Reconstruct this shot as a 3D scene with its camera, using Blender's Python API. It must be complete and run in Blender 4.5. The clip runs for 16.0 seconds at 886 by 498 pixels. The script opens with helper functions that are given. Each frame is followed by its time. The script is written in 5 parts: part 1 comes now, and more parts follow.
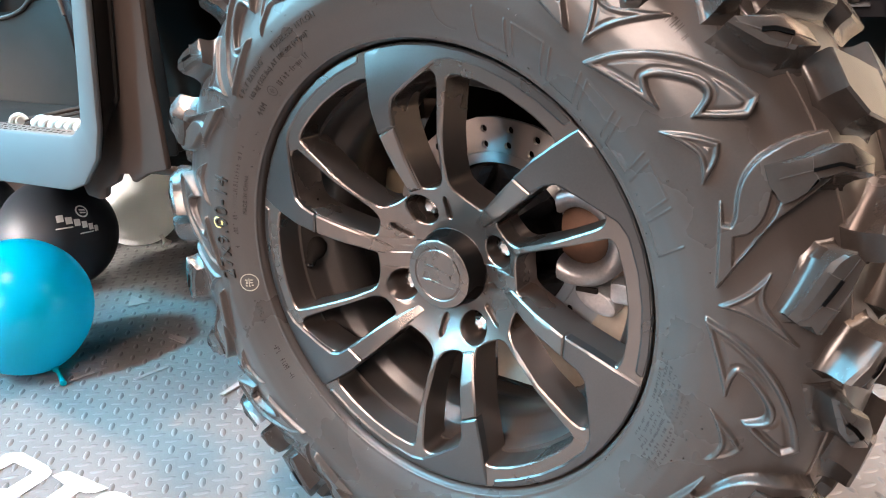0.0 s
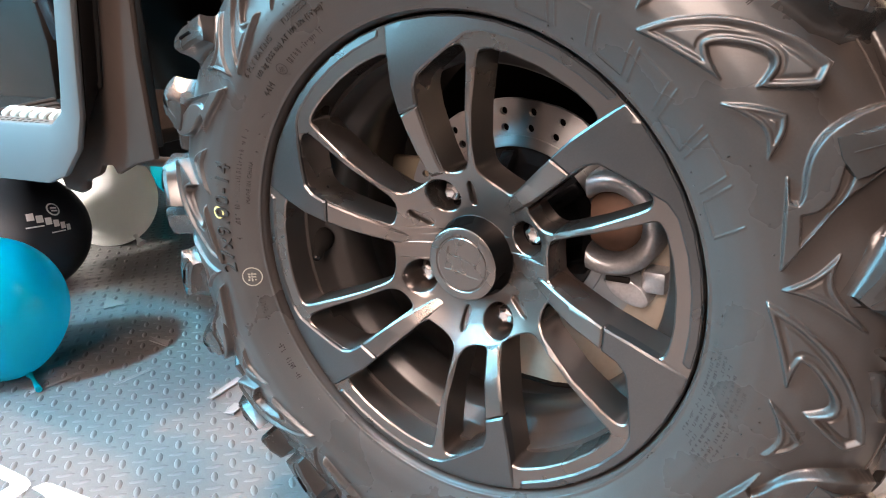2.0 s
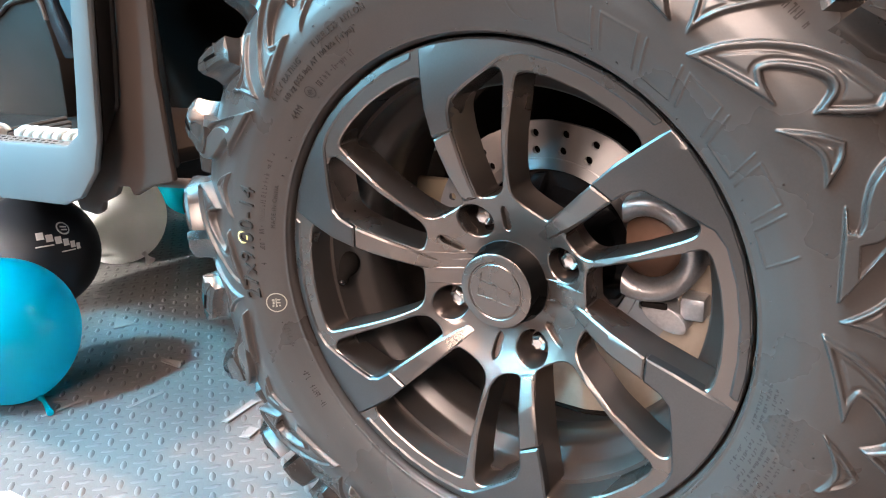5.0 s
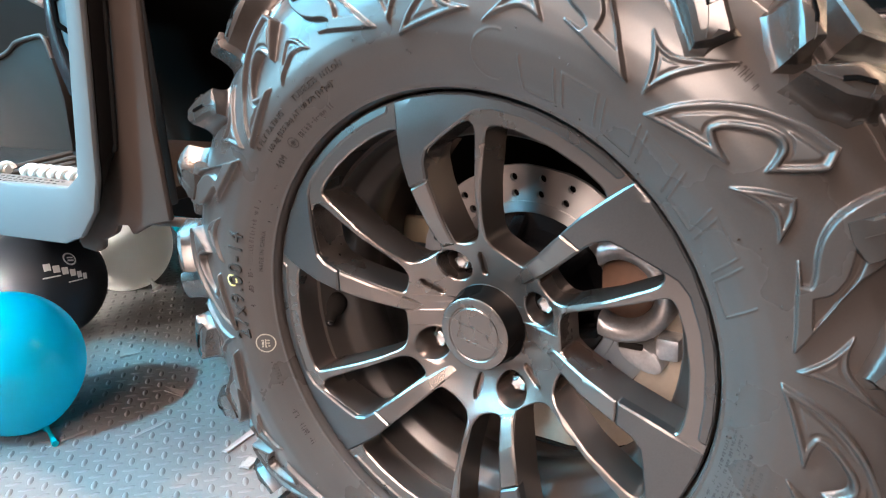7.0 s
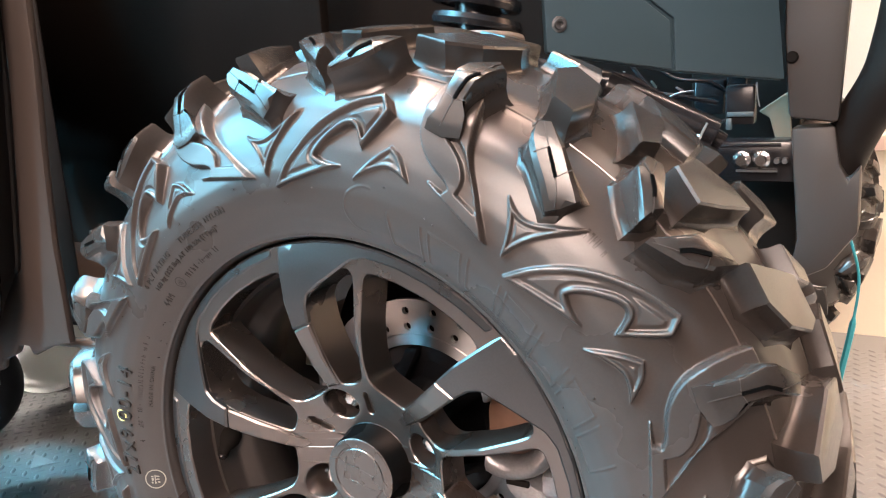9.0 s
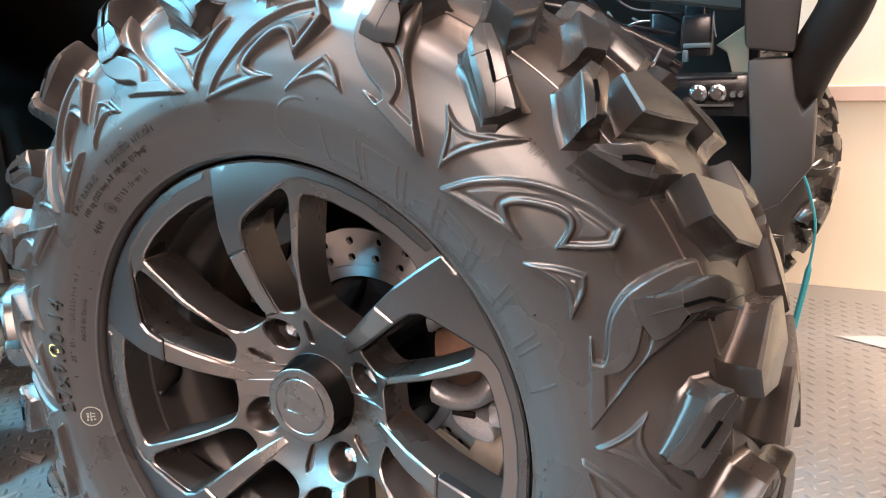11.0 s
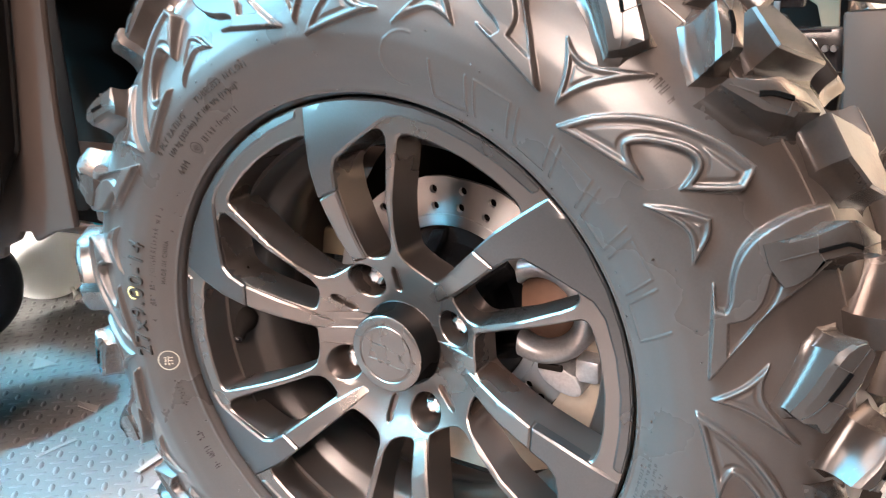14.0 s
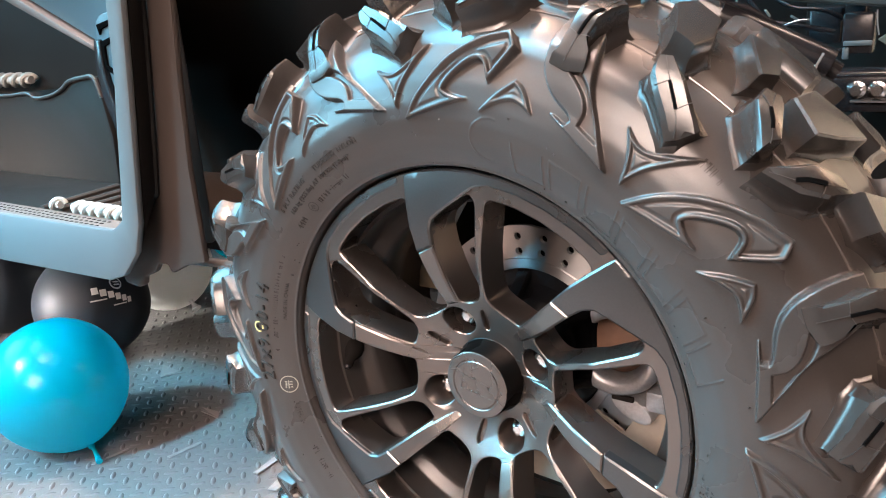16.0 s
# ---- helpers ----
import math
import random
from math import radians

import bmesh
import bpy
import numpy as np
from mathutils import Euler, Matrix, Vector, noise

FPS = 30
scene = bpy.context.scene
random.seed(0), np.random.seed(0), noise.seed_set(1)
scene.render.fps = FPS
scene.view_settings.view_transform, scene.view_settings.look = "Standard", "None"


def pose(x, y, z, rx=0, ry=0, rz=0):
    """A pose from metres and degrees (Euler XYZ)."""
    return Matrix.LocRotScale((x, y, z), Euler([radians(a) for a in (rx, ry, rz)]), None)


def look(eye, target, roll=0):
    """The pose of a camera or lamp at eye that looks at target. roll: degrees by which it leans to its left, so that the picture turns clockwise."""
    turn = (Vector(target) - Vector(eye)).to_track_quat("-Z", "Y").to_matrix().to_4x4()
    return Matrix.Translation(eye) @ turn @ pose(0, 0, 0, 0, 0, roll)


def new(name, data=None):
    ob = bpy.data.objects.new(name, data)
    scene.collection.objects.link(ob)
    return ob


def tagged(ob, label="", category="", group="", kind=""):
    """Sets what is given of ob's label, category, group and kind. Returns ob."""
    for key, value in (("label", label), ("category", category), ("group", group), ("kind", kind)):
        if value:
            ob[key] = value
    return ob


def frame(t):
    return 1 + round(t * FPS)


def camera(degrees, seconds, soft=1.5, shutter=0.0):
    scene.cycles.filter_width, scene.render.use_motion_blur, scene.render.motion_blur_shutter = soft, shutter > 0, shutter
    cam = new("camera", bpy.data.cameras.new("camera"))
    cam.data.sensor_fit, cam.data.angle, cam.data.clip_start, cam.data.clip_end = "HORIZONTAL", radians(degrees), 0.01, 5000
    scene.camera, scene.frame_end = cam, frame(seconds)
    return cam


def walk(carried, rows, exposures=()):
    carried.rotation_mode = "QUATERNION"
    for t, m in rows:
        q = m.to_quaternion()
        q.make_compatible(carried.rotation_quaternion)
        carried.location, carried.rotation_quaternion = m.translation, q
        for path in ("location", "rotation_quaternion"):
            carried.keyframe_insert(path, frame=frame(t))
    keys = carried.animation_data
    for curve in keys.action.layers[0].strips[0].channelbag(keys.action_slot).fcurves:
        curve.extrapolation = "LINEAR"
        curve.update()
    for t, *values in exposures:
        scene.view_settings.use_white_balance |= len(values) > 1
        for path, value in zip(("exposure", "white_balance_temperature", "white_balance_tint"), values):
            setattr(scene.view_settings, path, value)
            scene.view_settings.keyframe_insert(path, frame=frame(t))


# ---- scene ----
cam = camera(58.6, 16.0, soft=1.1, shutter=0.3)
PATH = [
    (0, (0.367, -0.488, 0.578), (-0.727, 1.049, -0.086), -3.2),
    (0.5, (0.353, -0.487, 0.57), (-0.735, 1.049, -0.106), -3.3),
    (1, (0.335, -0.487, 0.562), (-0.733, 1.055, -0.132), -3.2),
    (1.5, (0.321, -0.482, 0.555), (-0.709, 1.088, -0.135), -2.8),
    (2, (0.307, -0.486, 0.556), (-0.713, 1.102, -0.106), -2.8),
    (2.5, (0.298, -0.49, 0.555), (-0.727, 1.095, -0.105), -2.9),
    (3, (0.283, -0.49, 0.555), (-0.73, 1.105, -0.101), -2.8),
    (3.5, (0.276, -0.485, 0.559), (-0.738, 1.107, -0.103), -2.9),
    (4, (0.275, -0.481, 0.559), (-0.731, 1.121, -0.091), -2.8),
    (6.5, (0.285, -0.488, 0.579), (-0.774, 1.092, -0.04), -3.6),
    (7, (0.305, -0.476, 0.591), (-0.752, 1.112, -0.01), -3.9),
    (7.5, (0.327, -0.478, 0.618), (-0.739, 1.13, 0.09), -3.8),
    (8, (0.337, -0.47, 0.629), (-0.678, 1.182, 0.141), -3.4),
    (8.5, (0.346, -0.451, 0.646), (-0.63, 1.244, 0.23), -3.1),
    (9, (0.353, -0.442, 0.64), (-0.623, 1.251, 0.214), -3.2),
    (9.5, (0.364, -0.429, 0.626), (-0.564, 1.281, 0.164), -3.2),
    (10, (0.367, -0.424, 0.618), (-0.541, 1.284, 0.113), -3.2),
    (12.5, (0.309, -0.402, 0.568), (-0.564, 1.315, 0.029), -1.0),
    (13, (0.286, -0.385, 0.556), (-0.575, 1.332, 0.0), -0.4),
    (13.5, (0.289, -0.394, 0.562), (-0.601, 1.307, 0.002), -0.5),
    (14, (0.312, -0.435, 0.584), (-0.638, 1.225, 0.0), -1.9),
    (14.5, (0.336, -0.468, 0.628), (-0.708, 1.136, 0.047), -3.0),
    (15, (0.354, -0.491, 0.641), (-0.737, 1.071, 0.031), -3.6),
    (15.5, (0.351, -0.49, 0.646), (-0.785, 1.052, 0.073), -4.1),
    (16, (0.354, -0.491, 0.648), (-0.789, 1.045, 0.068), -4.2),
]
EXPOSURES = [(0.0, 0.20), (1.5, 0.03), (2.5, 0.12), (4.0, 0.18), (7.0, 0.22), (8.5, 0.22), (10.0, 0.02), (12.5, 0.0), (13.0, 0.2), (13.5, 0.5), (14.0, 0.66), (14.5, 0.46), (15.0, 0.24), (15.5, 0.14), (16.0, 0.06)]
walk(cam, [(t, look(eye, target, roll)) for t, eye, target, roll in PATH], EXPOSURES)

# ---- world and lamps ----
world = bpy.data.worlds.new("world")
scene.world = world
world.use_nodes = True
world.node_tree.nodes["Background"].inputs[0].default_value = (0.9, 0.85, 0.8, 1)
world.node_tree.nodes["Background"].inputs[1].default_value = 0.02


def area_lamp(name, eye, target, watts, colour, size, size_y=None, spread=180):
    lamp = bpy.data.lights.new(name, "AREA")
    lamp.energy, lamp.color, lamp.size = watts, colour, size
    lamp.spread = radians(spread)
    if size_y:
        lamp.shape, lamp.size_y = "RECTANGLE", size_y
    ob = new(name, lamp)
    ob.matrix_world = look(eye, target)
    return ob


WARM, CYAN = (1.0, 0.60, 0.41), (0.20, 0.70, 1.0)
area_lamp("warm_hall_lamp", (2.1, 1.1, 2.1), (0.12, 0.05, 0.55), 14, WARM, 0.8, 0.8)
# Added fill for the floor at the right; no lamp is known there.
area_lamp("ceiling_lamp_east", (1.8, 1.10, 3.1), (1.45, 1.08, 0.0), 72, (1.0, 0.73, 0.60), 0.6, 0.6, 60)
area_lamp("overhead_hall_lamp", (0.45, 0.45, 2.9), (0.1, 0.05, 0.5), 6, (1.0, 0.66, 0.52), 0.6, 0.4, 90)
# Stands in for the general light of the unseen hall in front.
area_lamp("front_hall_lamp", (0.6, -2.9, 2.1), (0.04, 0.0, 0.50), 20.5, (1.0, 0.755, 0.65), 1.4, 1.0, 60)
# Added to brighten the unseen south and west walls that the rim reflects.
area_lamp("ceiling_lamp_south", (-1.7, -2.9, 3.1), (-1.8, -2.9, 0.0), 125, (1.0, 0.715, 0.60), 2.2, 0.8)
area_lamp("stage_front_lamp", (0.0, -1.05, 2.9), (0.0, -1.0, 0.0), 48, (1.0, 0.74, 0.64), 0.8, 0.8, 50)
area_lamp("cyan_stage_lamp", (-1.05, -0.62, 2.95), (0.06, 0.05, 0.62), 21, CYAN, 1.8, 1.3, 34)
area_lamp("cyan_wall_lamp", (-3.0, -1.3, 2.5), (0.0, 0.0, 0.6), 45, CYAN, 2.6, 1.6, 60)
area_lamp("cyan_side_lamp", (-1.6, -1.8, 2.1), (-0.74, 0.34, 0.0), 7, CYAN, 0.2, 0.2, 24)
# Added narrow cyan fill for the hub and brake disc only.
area_lamp("cyan_spot_lamp", (-1.7, -2.2, 1.5), (0.0, 0.08, 0.25), 0.22, CYAN, 0.22, 0.22, 7)
# Added cyan fill for the left sidewall; no screen is known there.
area_lamp("cyan_screen_lamp", (-3.4, -2.4, 1.3), (-0.34, 0.0, 0.56), 3.4, (0.30, 0.76, 1.0), 1.6, 1.0, 26)
# Added fill to brighten the balloons and floor beneath the sill.
area_lamp("low_hall_lamp", (-2.3, -2.0, 0.65), (-1.22, 0.55, 0.14), 6, (1.0, 0.92, 0.86), 0.4, 0.2, 16)
area_lamp("floor_lamp_overhead", (-0.7, 0.25, 2.9), (-0.7, 0.0, 0.0), 34, (1.0, 0.62, 0.46), 0.16, 0.16, 90)
# Added wash that brightens only the cream wall, from no known source.
area_lamp("back_wall_lamp", (2.6, 1.42, 2.9), (1.6, 1.54, 0.2), 96, (1.0, 0.84, 0.66), 0.5, 0.06, 50)

# ---- materials ----


def material(name, colour, rough=0.5, metal=0.0, spec=0.5, grain=0.0, grain_scale=200.0, bump=0.0, stain=0.0, stain_scale=9.0,
             rough_var=0.0, coat=0.0, stretch=None, piece=0.0, edge=1.0):
    """A principled material with fine grain, broad stains, relief and a varied gloss."""
    m = bpy.data.materials.new(name)
    m.use_nodes = True
    nt = m.node_tree
    b = nt.nodes["Principled BSDF"]
    b.inputs["Base Color"].default_value = (*colour, 1)
    b.inputs["Roughness"].default_value = rough
    b.inputs["Metallic"].default_value = metal
    b.inputs["Specular IOR Level"].default_value = spec
    b.inputs["Coat Weight"].default_value = coat
    b.inputs["Specular Tint"].default_value = (edge, edge, edge, 1)
    b.inputs["Coat Roughness"].default_value = 0.12
    tc = nt.nodes.new("ShaderNodeTexCoord")
    mp = nt.nodes.new("ShaderNodeMapping")
    if stretch:
        mp.inputs["Scale"].default_value = stretch
    nt.links.new(tc.outputs["Object"], mp.inputs["Vector"])

    def noise_node(scale, detail=4.0):
        n = nt.nodes.new("ShaderNodeTexNoise")
        n.inputs["Scale"].default_value, n.inputs["Detail"].default_value = scale, detail
        nt.links.new(mp.outputs["Vector"], n.inputs["Vector"])
        return n

    fine, broad = noise_node(grain_scale, 6), noise_node(stain_scale, 5)
    if grain or stain or piece:
        add = nt.nodes.new("ShaderNodeMath")
        add.operation = "MULTIPLY_ADD"
        nt.links.new(fine.outputs["Fac"], add.inputs[0])
        add.inputs[1].default_value, add.inputs[2].default_value = 2 * grain, 1 - grain
        mul = nt.nodes.new("ShaderNodeMath")
        mul.operation = "MULTIPLY_ADD"
        nt.links.new(broad.outputs["Fac"], mul.inputs[0])
        mul.inputs[1].default_value = 2 * stain
        mul.inputs[2].default_value = -stain
        tot = nt.nodes.new("ShaderNodeMath")
        tot.operation = "ADD"
        nt.links.new(add.outputs[0], tot.inputs[0])
        nt.links.new(mul.outputs[0], tot.inputs[1])
        out = tot
        if piece:
            oi = nt.nodes.new("ShaderNodeObjectInfo")
            pm = nt.nodes.new("ShaderNodeMath")
            pm.operation = "MULTIPLY_ADD"
            nt.links.new(oi.outputs["Random"], pm.inputs[0])
            pm.inputs[1].default_value = 2 * piece
            nt.links.new(tot.outputs[0], pm.inputs[2])
            out = pm
        mix = nt.nodes.new("ShaderNodeVectorMath")
        mix.operation = "SCALE"
        mix.inputs[0].default_value = colour
        nt.links.new(out.outputs[0], mix.inputs["Scale"])
        nt.links.new(mix.outputs[0], b.inputs["Base Color"])
    if rough_var:
        rr = nt.nodes.new("ShaderNodeMath")
        rr.operation = "MULTIPLY_ADD"
        nt.links.new(broad.outputs["Fac"], rr.inputs[0])
        rr.inputs[1].default_value, rr.inputs[2].default_value = 2 * rough_var, rough - rough_var
        nt.links.new(rr.outputs[0], b.inputs["Roughness"])
    if bump:
        bp = nt.nodes.new("ShaderNodeBump")
        bp.inputs["Strength"].default_value, bp.inputs["Distance"].default_value = bump, 0.001
        nt.links.new(fine.outputs["Fac"], bp.inputs["Height"])
        nt.links.new(bp.outputs["Normal"], b.inputs["Normal"])
    return m


RUBBER = material("tyre_rubber", (0.038, 0.0335, 0.0312), 0.29, spec=0.48, grain=0.14, grain_scale=600, bump=0.05, stain=0.30, stain_scale=11, rough_var=0.10)
LUG_RUBBER = material("lug_rubber", (0.022, 0.0190, 0.0173), 0.24, spec=0.52, grain=0.16, grain_scale=500, bump=0.06, stain=0.30, stain_scale=25, rough_var=0.10, piece=0.08)
# Raised writing coloured darker than the tyre, in place of its own shading.
LETTER = material("matt_letter_rubber", (0.024, 0.0215, 0.020), 0.6, spec=0.3, stain=0.2)
# Seam rubber is coloured paler to carry the glint along the ridge.
SEAM = material("seam_rubber", (0.075, 0.064, 0.058), 0.20, spec=0.6, grain=0.1, stain=0.2)
# Near-black colour for the shade inside cuts, holes and slots.
CUT_SHADE = material("sipe_black", (0.003, 0.003, 0.003), 0.9, spec=0.0)
RIM = material("satin_black_alloy", (0.180, 0.158, 0.146), 0.28, metal=0.90, edge=0.15, spec=0.4, grain=0.06, grain_scale=900, bump=0.03, stain=0.10, rough_var=0.04)
FACET = material("dark_grey_alloy_insert", (0.110, 0.109, 0.110), 0.29, metal=0.90, edge=0.25, spec=0.4, grain=0.10, grain_scale=700, bump=0.04, stain=0.16, rough_var=0.05)
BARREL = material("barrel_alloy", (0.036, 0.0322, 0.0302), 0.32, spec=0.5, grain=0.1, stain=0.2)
DISC = material("turned_steel", (0.34, 0.345, 0.35), 0.34, metal=1.0, grain=0.10, grain_scale=60, stain=0.12, stain_scale=25, rough_var=0.06)
DISC.node_tree.nodes["Principled BSDF"].inputs["Anisotropic"].default_value = 0.95
DISC.node_tree.nodes["Principled BSDF"].inputs["Anisotropic Rotation"].default_value = 0.25
tangent = DISC.node_tree.nodes.new("ShaderNodeTangent")
tangent.direction_type, tangent.axis = "RADIAL", "Y"
DISC.node_tree.links.new(tangent.outputs["Tangent"], DISC.node_tree.nodes["Principled BSDF"].inputs["Tangent"])
# Darker copy of the rim finish: shade put into the cap's side.
CAP_SIDE_SHADE = material("satin_black_cap_paint", (0.024, 0.023, 0.0225), 0.34, metal=0.9, edge=0.2, spec=0.4, grain=0.06, grain_scale=900, bump=0.03, stain=0.12, rough_var=0.04)
CHROME = material("chromed_steel", (0.85, 0.85, 0.86), 0.20, metal=1.0, rough_var=0.06)
STEEL = material("brushed_steel", (0.60, 0.60, 0.59), 0.30, metal=1.0, grain=0.25, grain_scale=60, stain=0.1, stretch=(40, 1, 1), rough_var=0.08)
SEAT = material("dusty_cream_seat", (0.26, 0.23, 0.20), 0.5, stain=0.3, stain_scale=60, grain=0.2)
SCREW = material("dark_zinc", (0.16, 0.17, 0.18), 0.4, metal=0.8, stain=0.1)
CAST = material("cast_aluminium", (0.42, 0.43, 0.45), 0.36, metal=0.7, grain=0.25, grain_scale=350, bump=0.3, stain=0.25, stain_scale=40)
RUST = material("rusty_seal", (0.13, 0.070, 0.045), 0.6, grain=0.25, grain_scale=150, stain=0.3)
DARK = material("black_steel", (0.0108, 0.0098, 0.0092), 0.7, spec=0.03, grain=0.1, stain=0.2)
BLACK_GLOSS = material("gloss_black_part", (0.012, 0.012, 0.014), 0.25, spec=0.5, stain=0.1)
HUB_BLACK = material("dark_hub_paint", (0.005, 0.0052, 0.006), 0.22, spec=0.28, stain=0.2)
PLASTIC_BLACK = material("grained_black_plastic", (0.015, 0.0132, 0.0122), 0.55, spec=0.12, grain=0.15, grain_scale=900, bump=0.25, stain=0.15, rough_var=0.08)
LINER_PLASTIC = material("grained_dark_brown_plastic", (0.050, 0.0400, 0.0350), 0.5, spec=0.18, grain=0.15, grain_scale=900, bump=0.25, stain=0.25, stain_scale=5, rough_var=0.08)
PLASTIC_GREY = material("grey_body_plastic", (0.056, 0.090, 0.108), 0.42, spec=0.45, grain=0.05, grain_scale=900, bump=0.06, stain=0.06, rough_var=0.05)
NOSE_GREY = material("blue_grey_nose_plastic", (0.046, 0.084, 0.108), 0.42, spec=0.45, grain=0.05, grain_scale=900, bump=0.06, stain=0.06, rough_var=0.05)
PLASTIC_SILL = material("pale_grey_body_plastic", (0.090, 0.096, 0.099), 0.42, spec=0.4, grain=0.04, grain_scale=900, bump=0.05, stain=0.05)
PLASTIC_DASH = material("dark_grey_dash_plastic", (0.016, 0.0138, 0.0126), 0.5, spec=0.2, grain=0.08, grain_scale=900, bump=0.1, stain=0.1)
PLASTIC_BROWN = material("warm_grey_plastic", (0.044, 0.039, 0.036), 0.5, spec=0.4, grain=0.08, grain_scale=900, bump=0.1, stain=0.1)
PLASTIC_PINK = material("warm_brown_plastic", (0.135, 0.105, 0.092), 0.5, spec=0.35, grain=0.08, grain_scale=900, bump=0.1, stain=0.12)
WHITE_PLASTIC = material("white_plastic", (0.55, 0.54, 0.50), 0.4, stain=0.04)
SHIELD = material("bare_shield_steel", (0.40, 0.35, 0.29), 0.45, metal=0.35, grain=0.1, stain=0.2)
TAN = material("tan_metal", (0.20, 0.160, 0.110), 0.5, stain=0.15, stain_scale=60)
PLATE = material("chequer_plate_floor", (0.122, 0.118, 0.117), 0.42, metal=0.15, spec=0.4, grain=0.12, grain_scale=250, bump=0.12, stain=0.22, stain_scale=5, rough_var=0.10)
WALL = material("cream_wall_paint", (0.80, 0.72, 0.58), 0.7, grain=0.03, stain=0.05, stain_scale=3)
# Warm grey chosen for what the rim reflects, not a known wall paint.
WALL_BOUNCE = material("warm_grey_hall_paint", (0.36, 0.31, 0.28), 0.7, stain=0.1)
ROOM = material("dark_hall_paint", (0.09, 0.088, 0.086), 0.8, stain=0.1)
CEIL = material("hall_ceiling_paint", (0.25, 0.25, 0.25), 0.9, stain=0.1)
PAPER = material("white_paper", (0.21, 0.20, 0.195), 0.7, stain=0.05)
PRINT = material("white_print", (0.62, 0.60, 0.58), 0.6)
BALLOON_BLUE = material("blue_latex", (0.0, 0.285, 0.365), 0.20, spec=0.35, stain=0.05)
BALLOON_BLACK = material("black_latex", (0.011, 0.014, 0.019), 0.5, spec=0.3, stain=0.05)
BALLOON_WHITE = material("white_latex", (0.72, 0.71, 0.68), 0.3, spec=0.4, stain=0.05)
for latex in (BALLOON_BLUE, BALLOON_WHITE):
    tree = latex.node_tree
    skin, film_mix, through_skin = tree.nodes["Principled BSDF"], tree.nodes.new("ShaderNodeMixShader"), tree.nodes.new("ShaderNodeBsdfTranslucent")
    through_skin.inputs["Color"].default_value = skin.inputs["Base Color"].default_value
    if latex is BALLOON_BLUE:
        through_skin.inputs["Color"].default_value = (0.03, 0.62, 0.72, 1)
    film_mix.inputs["Fac"].default_value = 0.45
    tree.links.new(skin.outputs[0], film_mix.inputs[1])
    tree.links.new(through_skin.outputs[0], film_mix.inputs[2])
    tree.links.new(film_mix.outputs[0], tree.nodes["Material Output"].inputs["Surface"])
RAIL = material("pinkish_rail_paint", (0.66, 0.50, 0.42), 0.6, stain=0.06, stain_scale=4)
YELLOW = material("yellow_paint", (0.72, 0.60, 0.22), 0.6, stain=0.1)
STAMP = material("cream_stamp_ink", (0.26, 0.24, 0.19), 0.7, stain=0.1)
TEAL = material("teal_ribbon", (0.02, 0.24, 0.30), 0.5)

# ---- mesh helpers ----


def mesh_object(name, bm, mat, parent=None, label="", smooth=None):
    me = bpy.data.meshes.new(name)
    bm.normal_update()
    bm.to_mesh(me)
    bm.free()
    me.materials.append(mat)
    ob = new(name, me)
    if parent is not None:
        ob.parent = parent
    if label:
        ob["label"] = label
    if smooth is not None:
        me.shade_smooth()
        me.set_sharp_from_angle(angle=radians(smooth))
    return ob


def part(name, bm, mat, parent, label="", smooth=35):
    return mesh_object(name, bm, mat, parent, label, smooth)


def again(ob, parent, m=None):
    """Another piece on the same mesh, under the parent."""
    o = new(ob.name, ob.data)
    o.parent = parent
    if m is not None:
        o.matrix_basis = m
    if "label" in ob:
        o["label"] = ob["label"]
    return o


def thing(name, label, category, group="", m=None):
    ob = tagged(new(name), label, category, group)
    ob.empty_display_size = 0.05
    if m is not None:
        ob.matrix_basis = m
    return ob


def bevelled(bm, width, segments=1, angle=25):
    bmesh.ops.recalc_face_normals(bm, faces=bm.faces)
    edges = [e for e in bm.edges if len(e.link_faces) == 2 and e.calc_face_angle(0) > radians(angle)]
    bmesh.ops.bevel(bm, geom=edges, offset=width, segments=segments, affect="EDGES", profile=0.5, clamp_overlap=True)
    return bm


def box(cx, cy, cz, sx, sy, sz, bevel=0.0, m=None):
    bm = bmesh.new()
    bmesh.ops.create_cube(bm, size=1.0, matrix=Matrix.Translation((cx, cy, cz)) @ Matrix.Diagonal((sx, sy, sz, 1)))
    if bevel:
        bevelled(bm, bevel, 2)
    if m is not None:
        bm.transform(m)
    return bm


def placed(bm, m):
    bm.transform(m)
    return bm


def loft(front, back, bevel=0.0, segments=1):
    """A solid between two outlines with the same number of points."""
    bm = bmesh.new()
    f = [bm.verts.new(p) for p in front]
    b = [bm.verts.new(p) for p in back]
    n = len(f)
    bm.faces.new(f)
    bm.faces.new(b[::-1])
    for i in range(n):
        bm.faces.new((f[i], b[i], b[(i + 1) % n], f[(i + 1) % n]))
    bmesh.ops.recalc_face_normals(bm, faces=bm.faces)
    if bevel:
        bevelled(bm, bevel, segments)
    bmesh.ops.triangulate(bm, faces=[f for f in bm.faces if len(f.verts) > 4])
    return bm


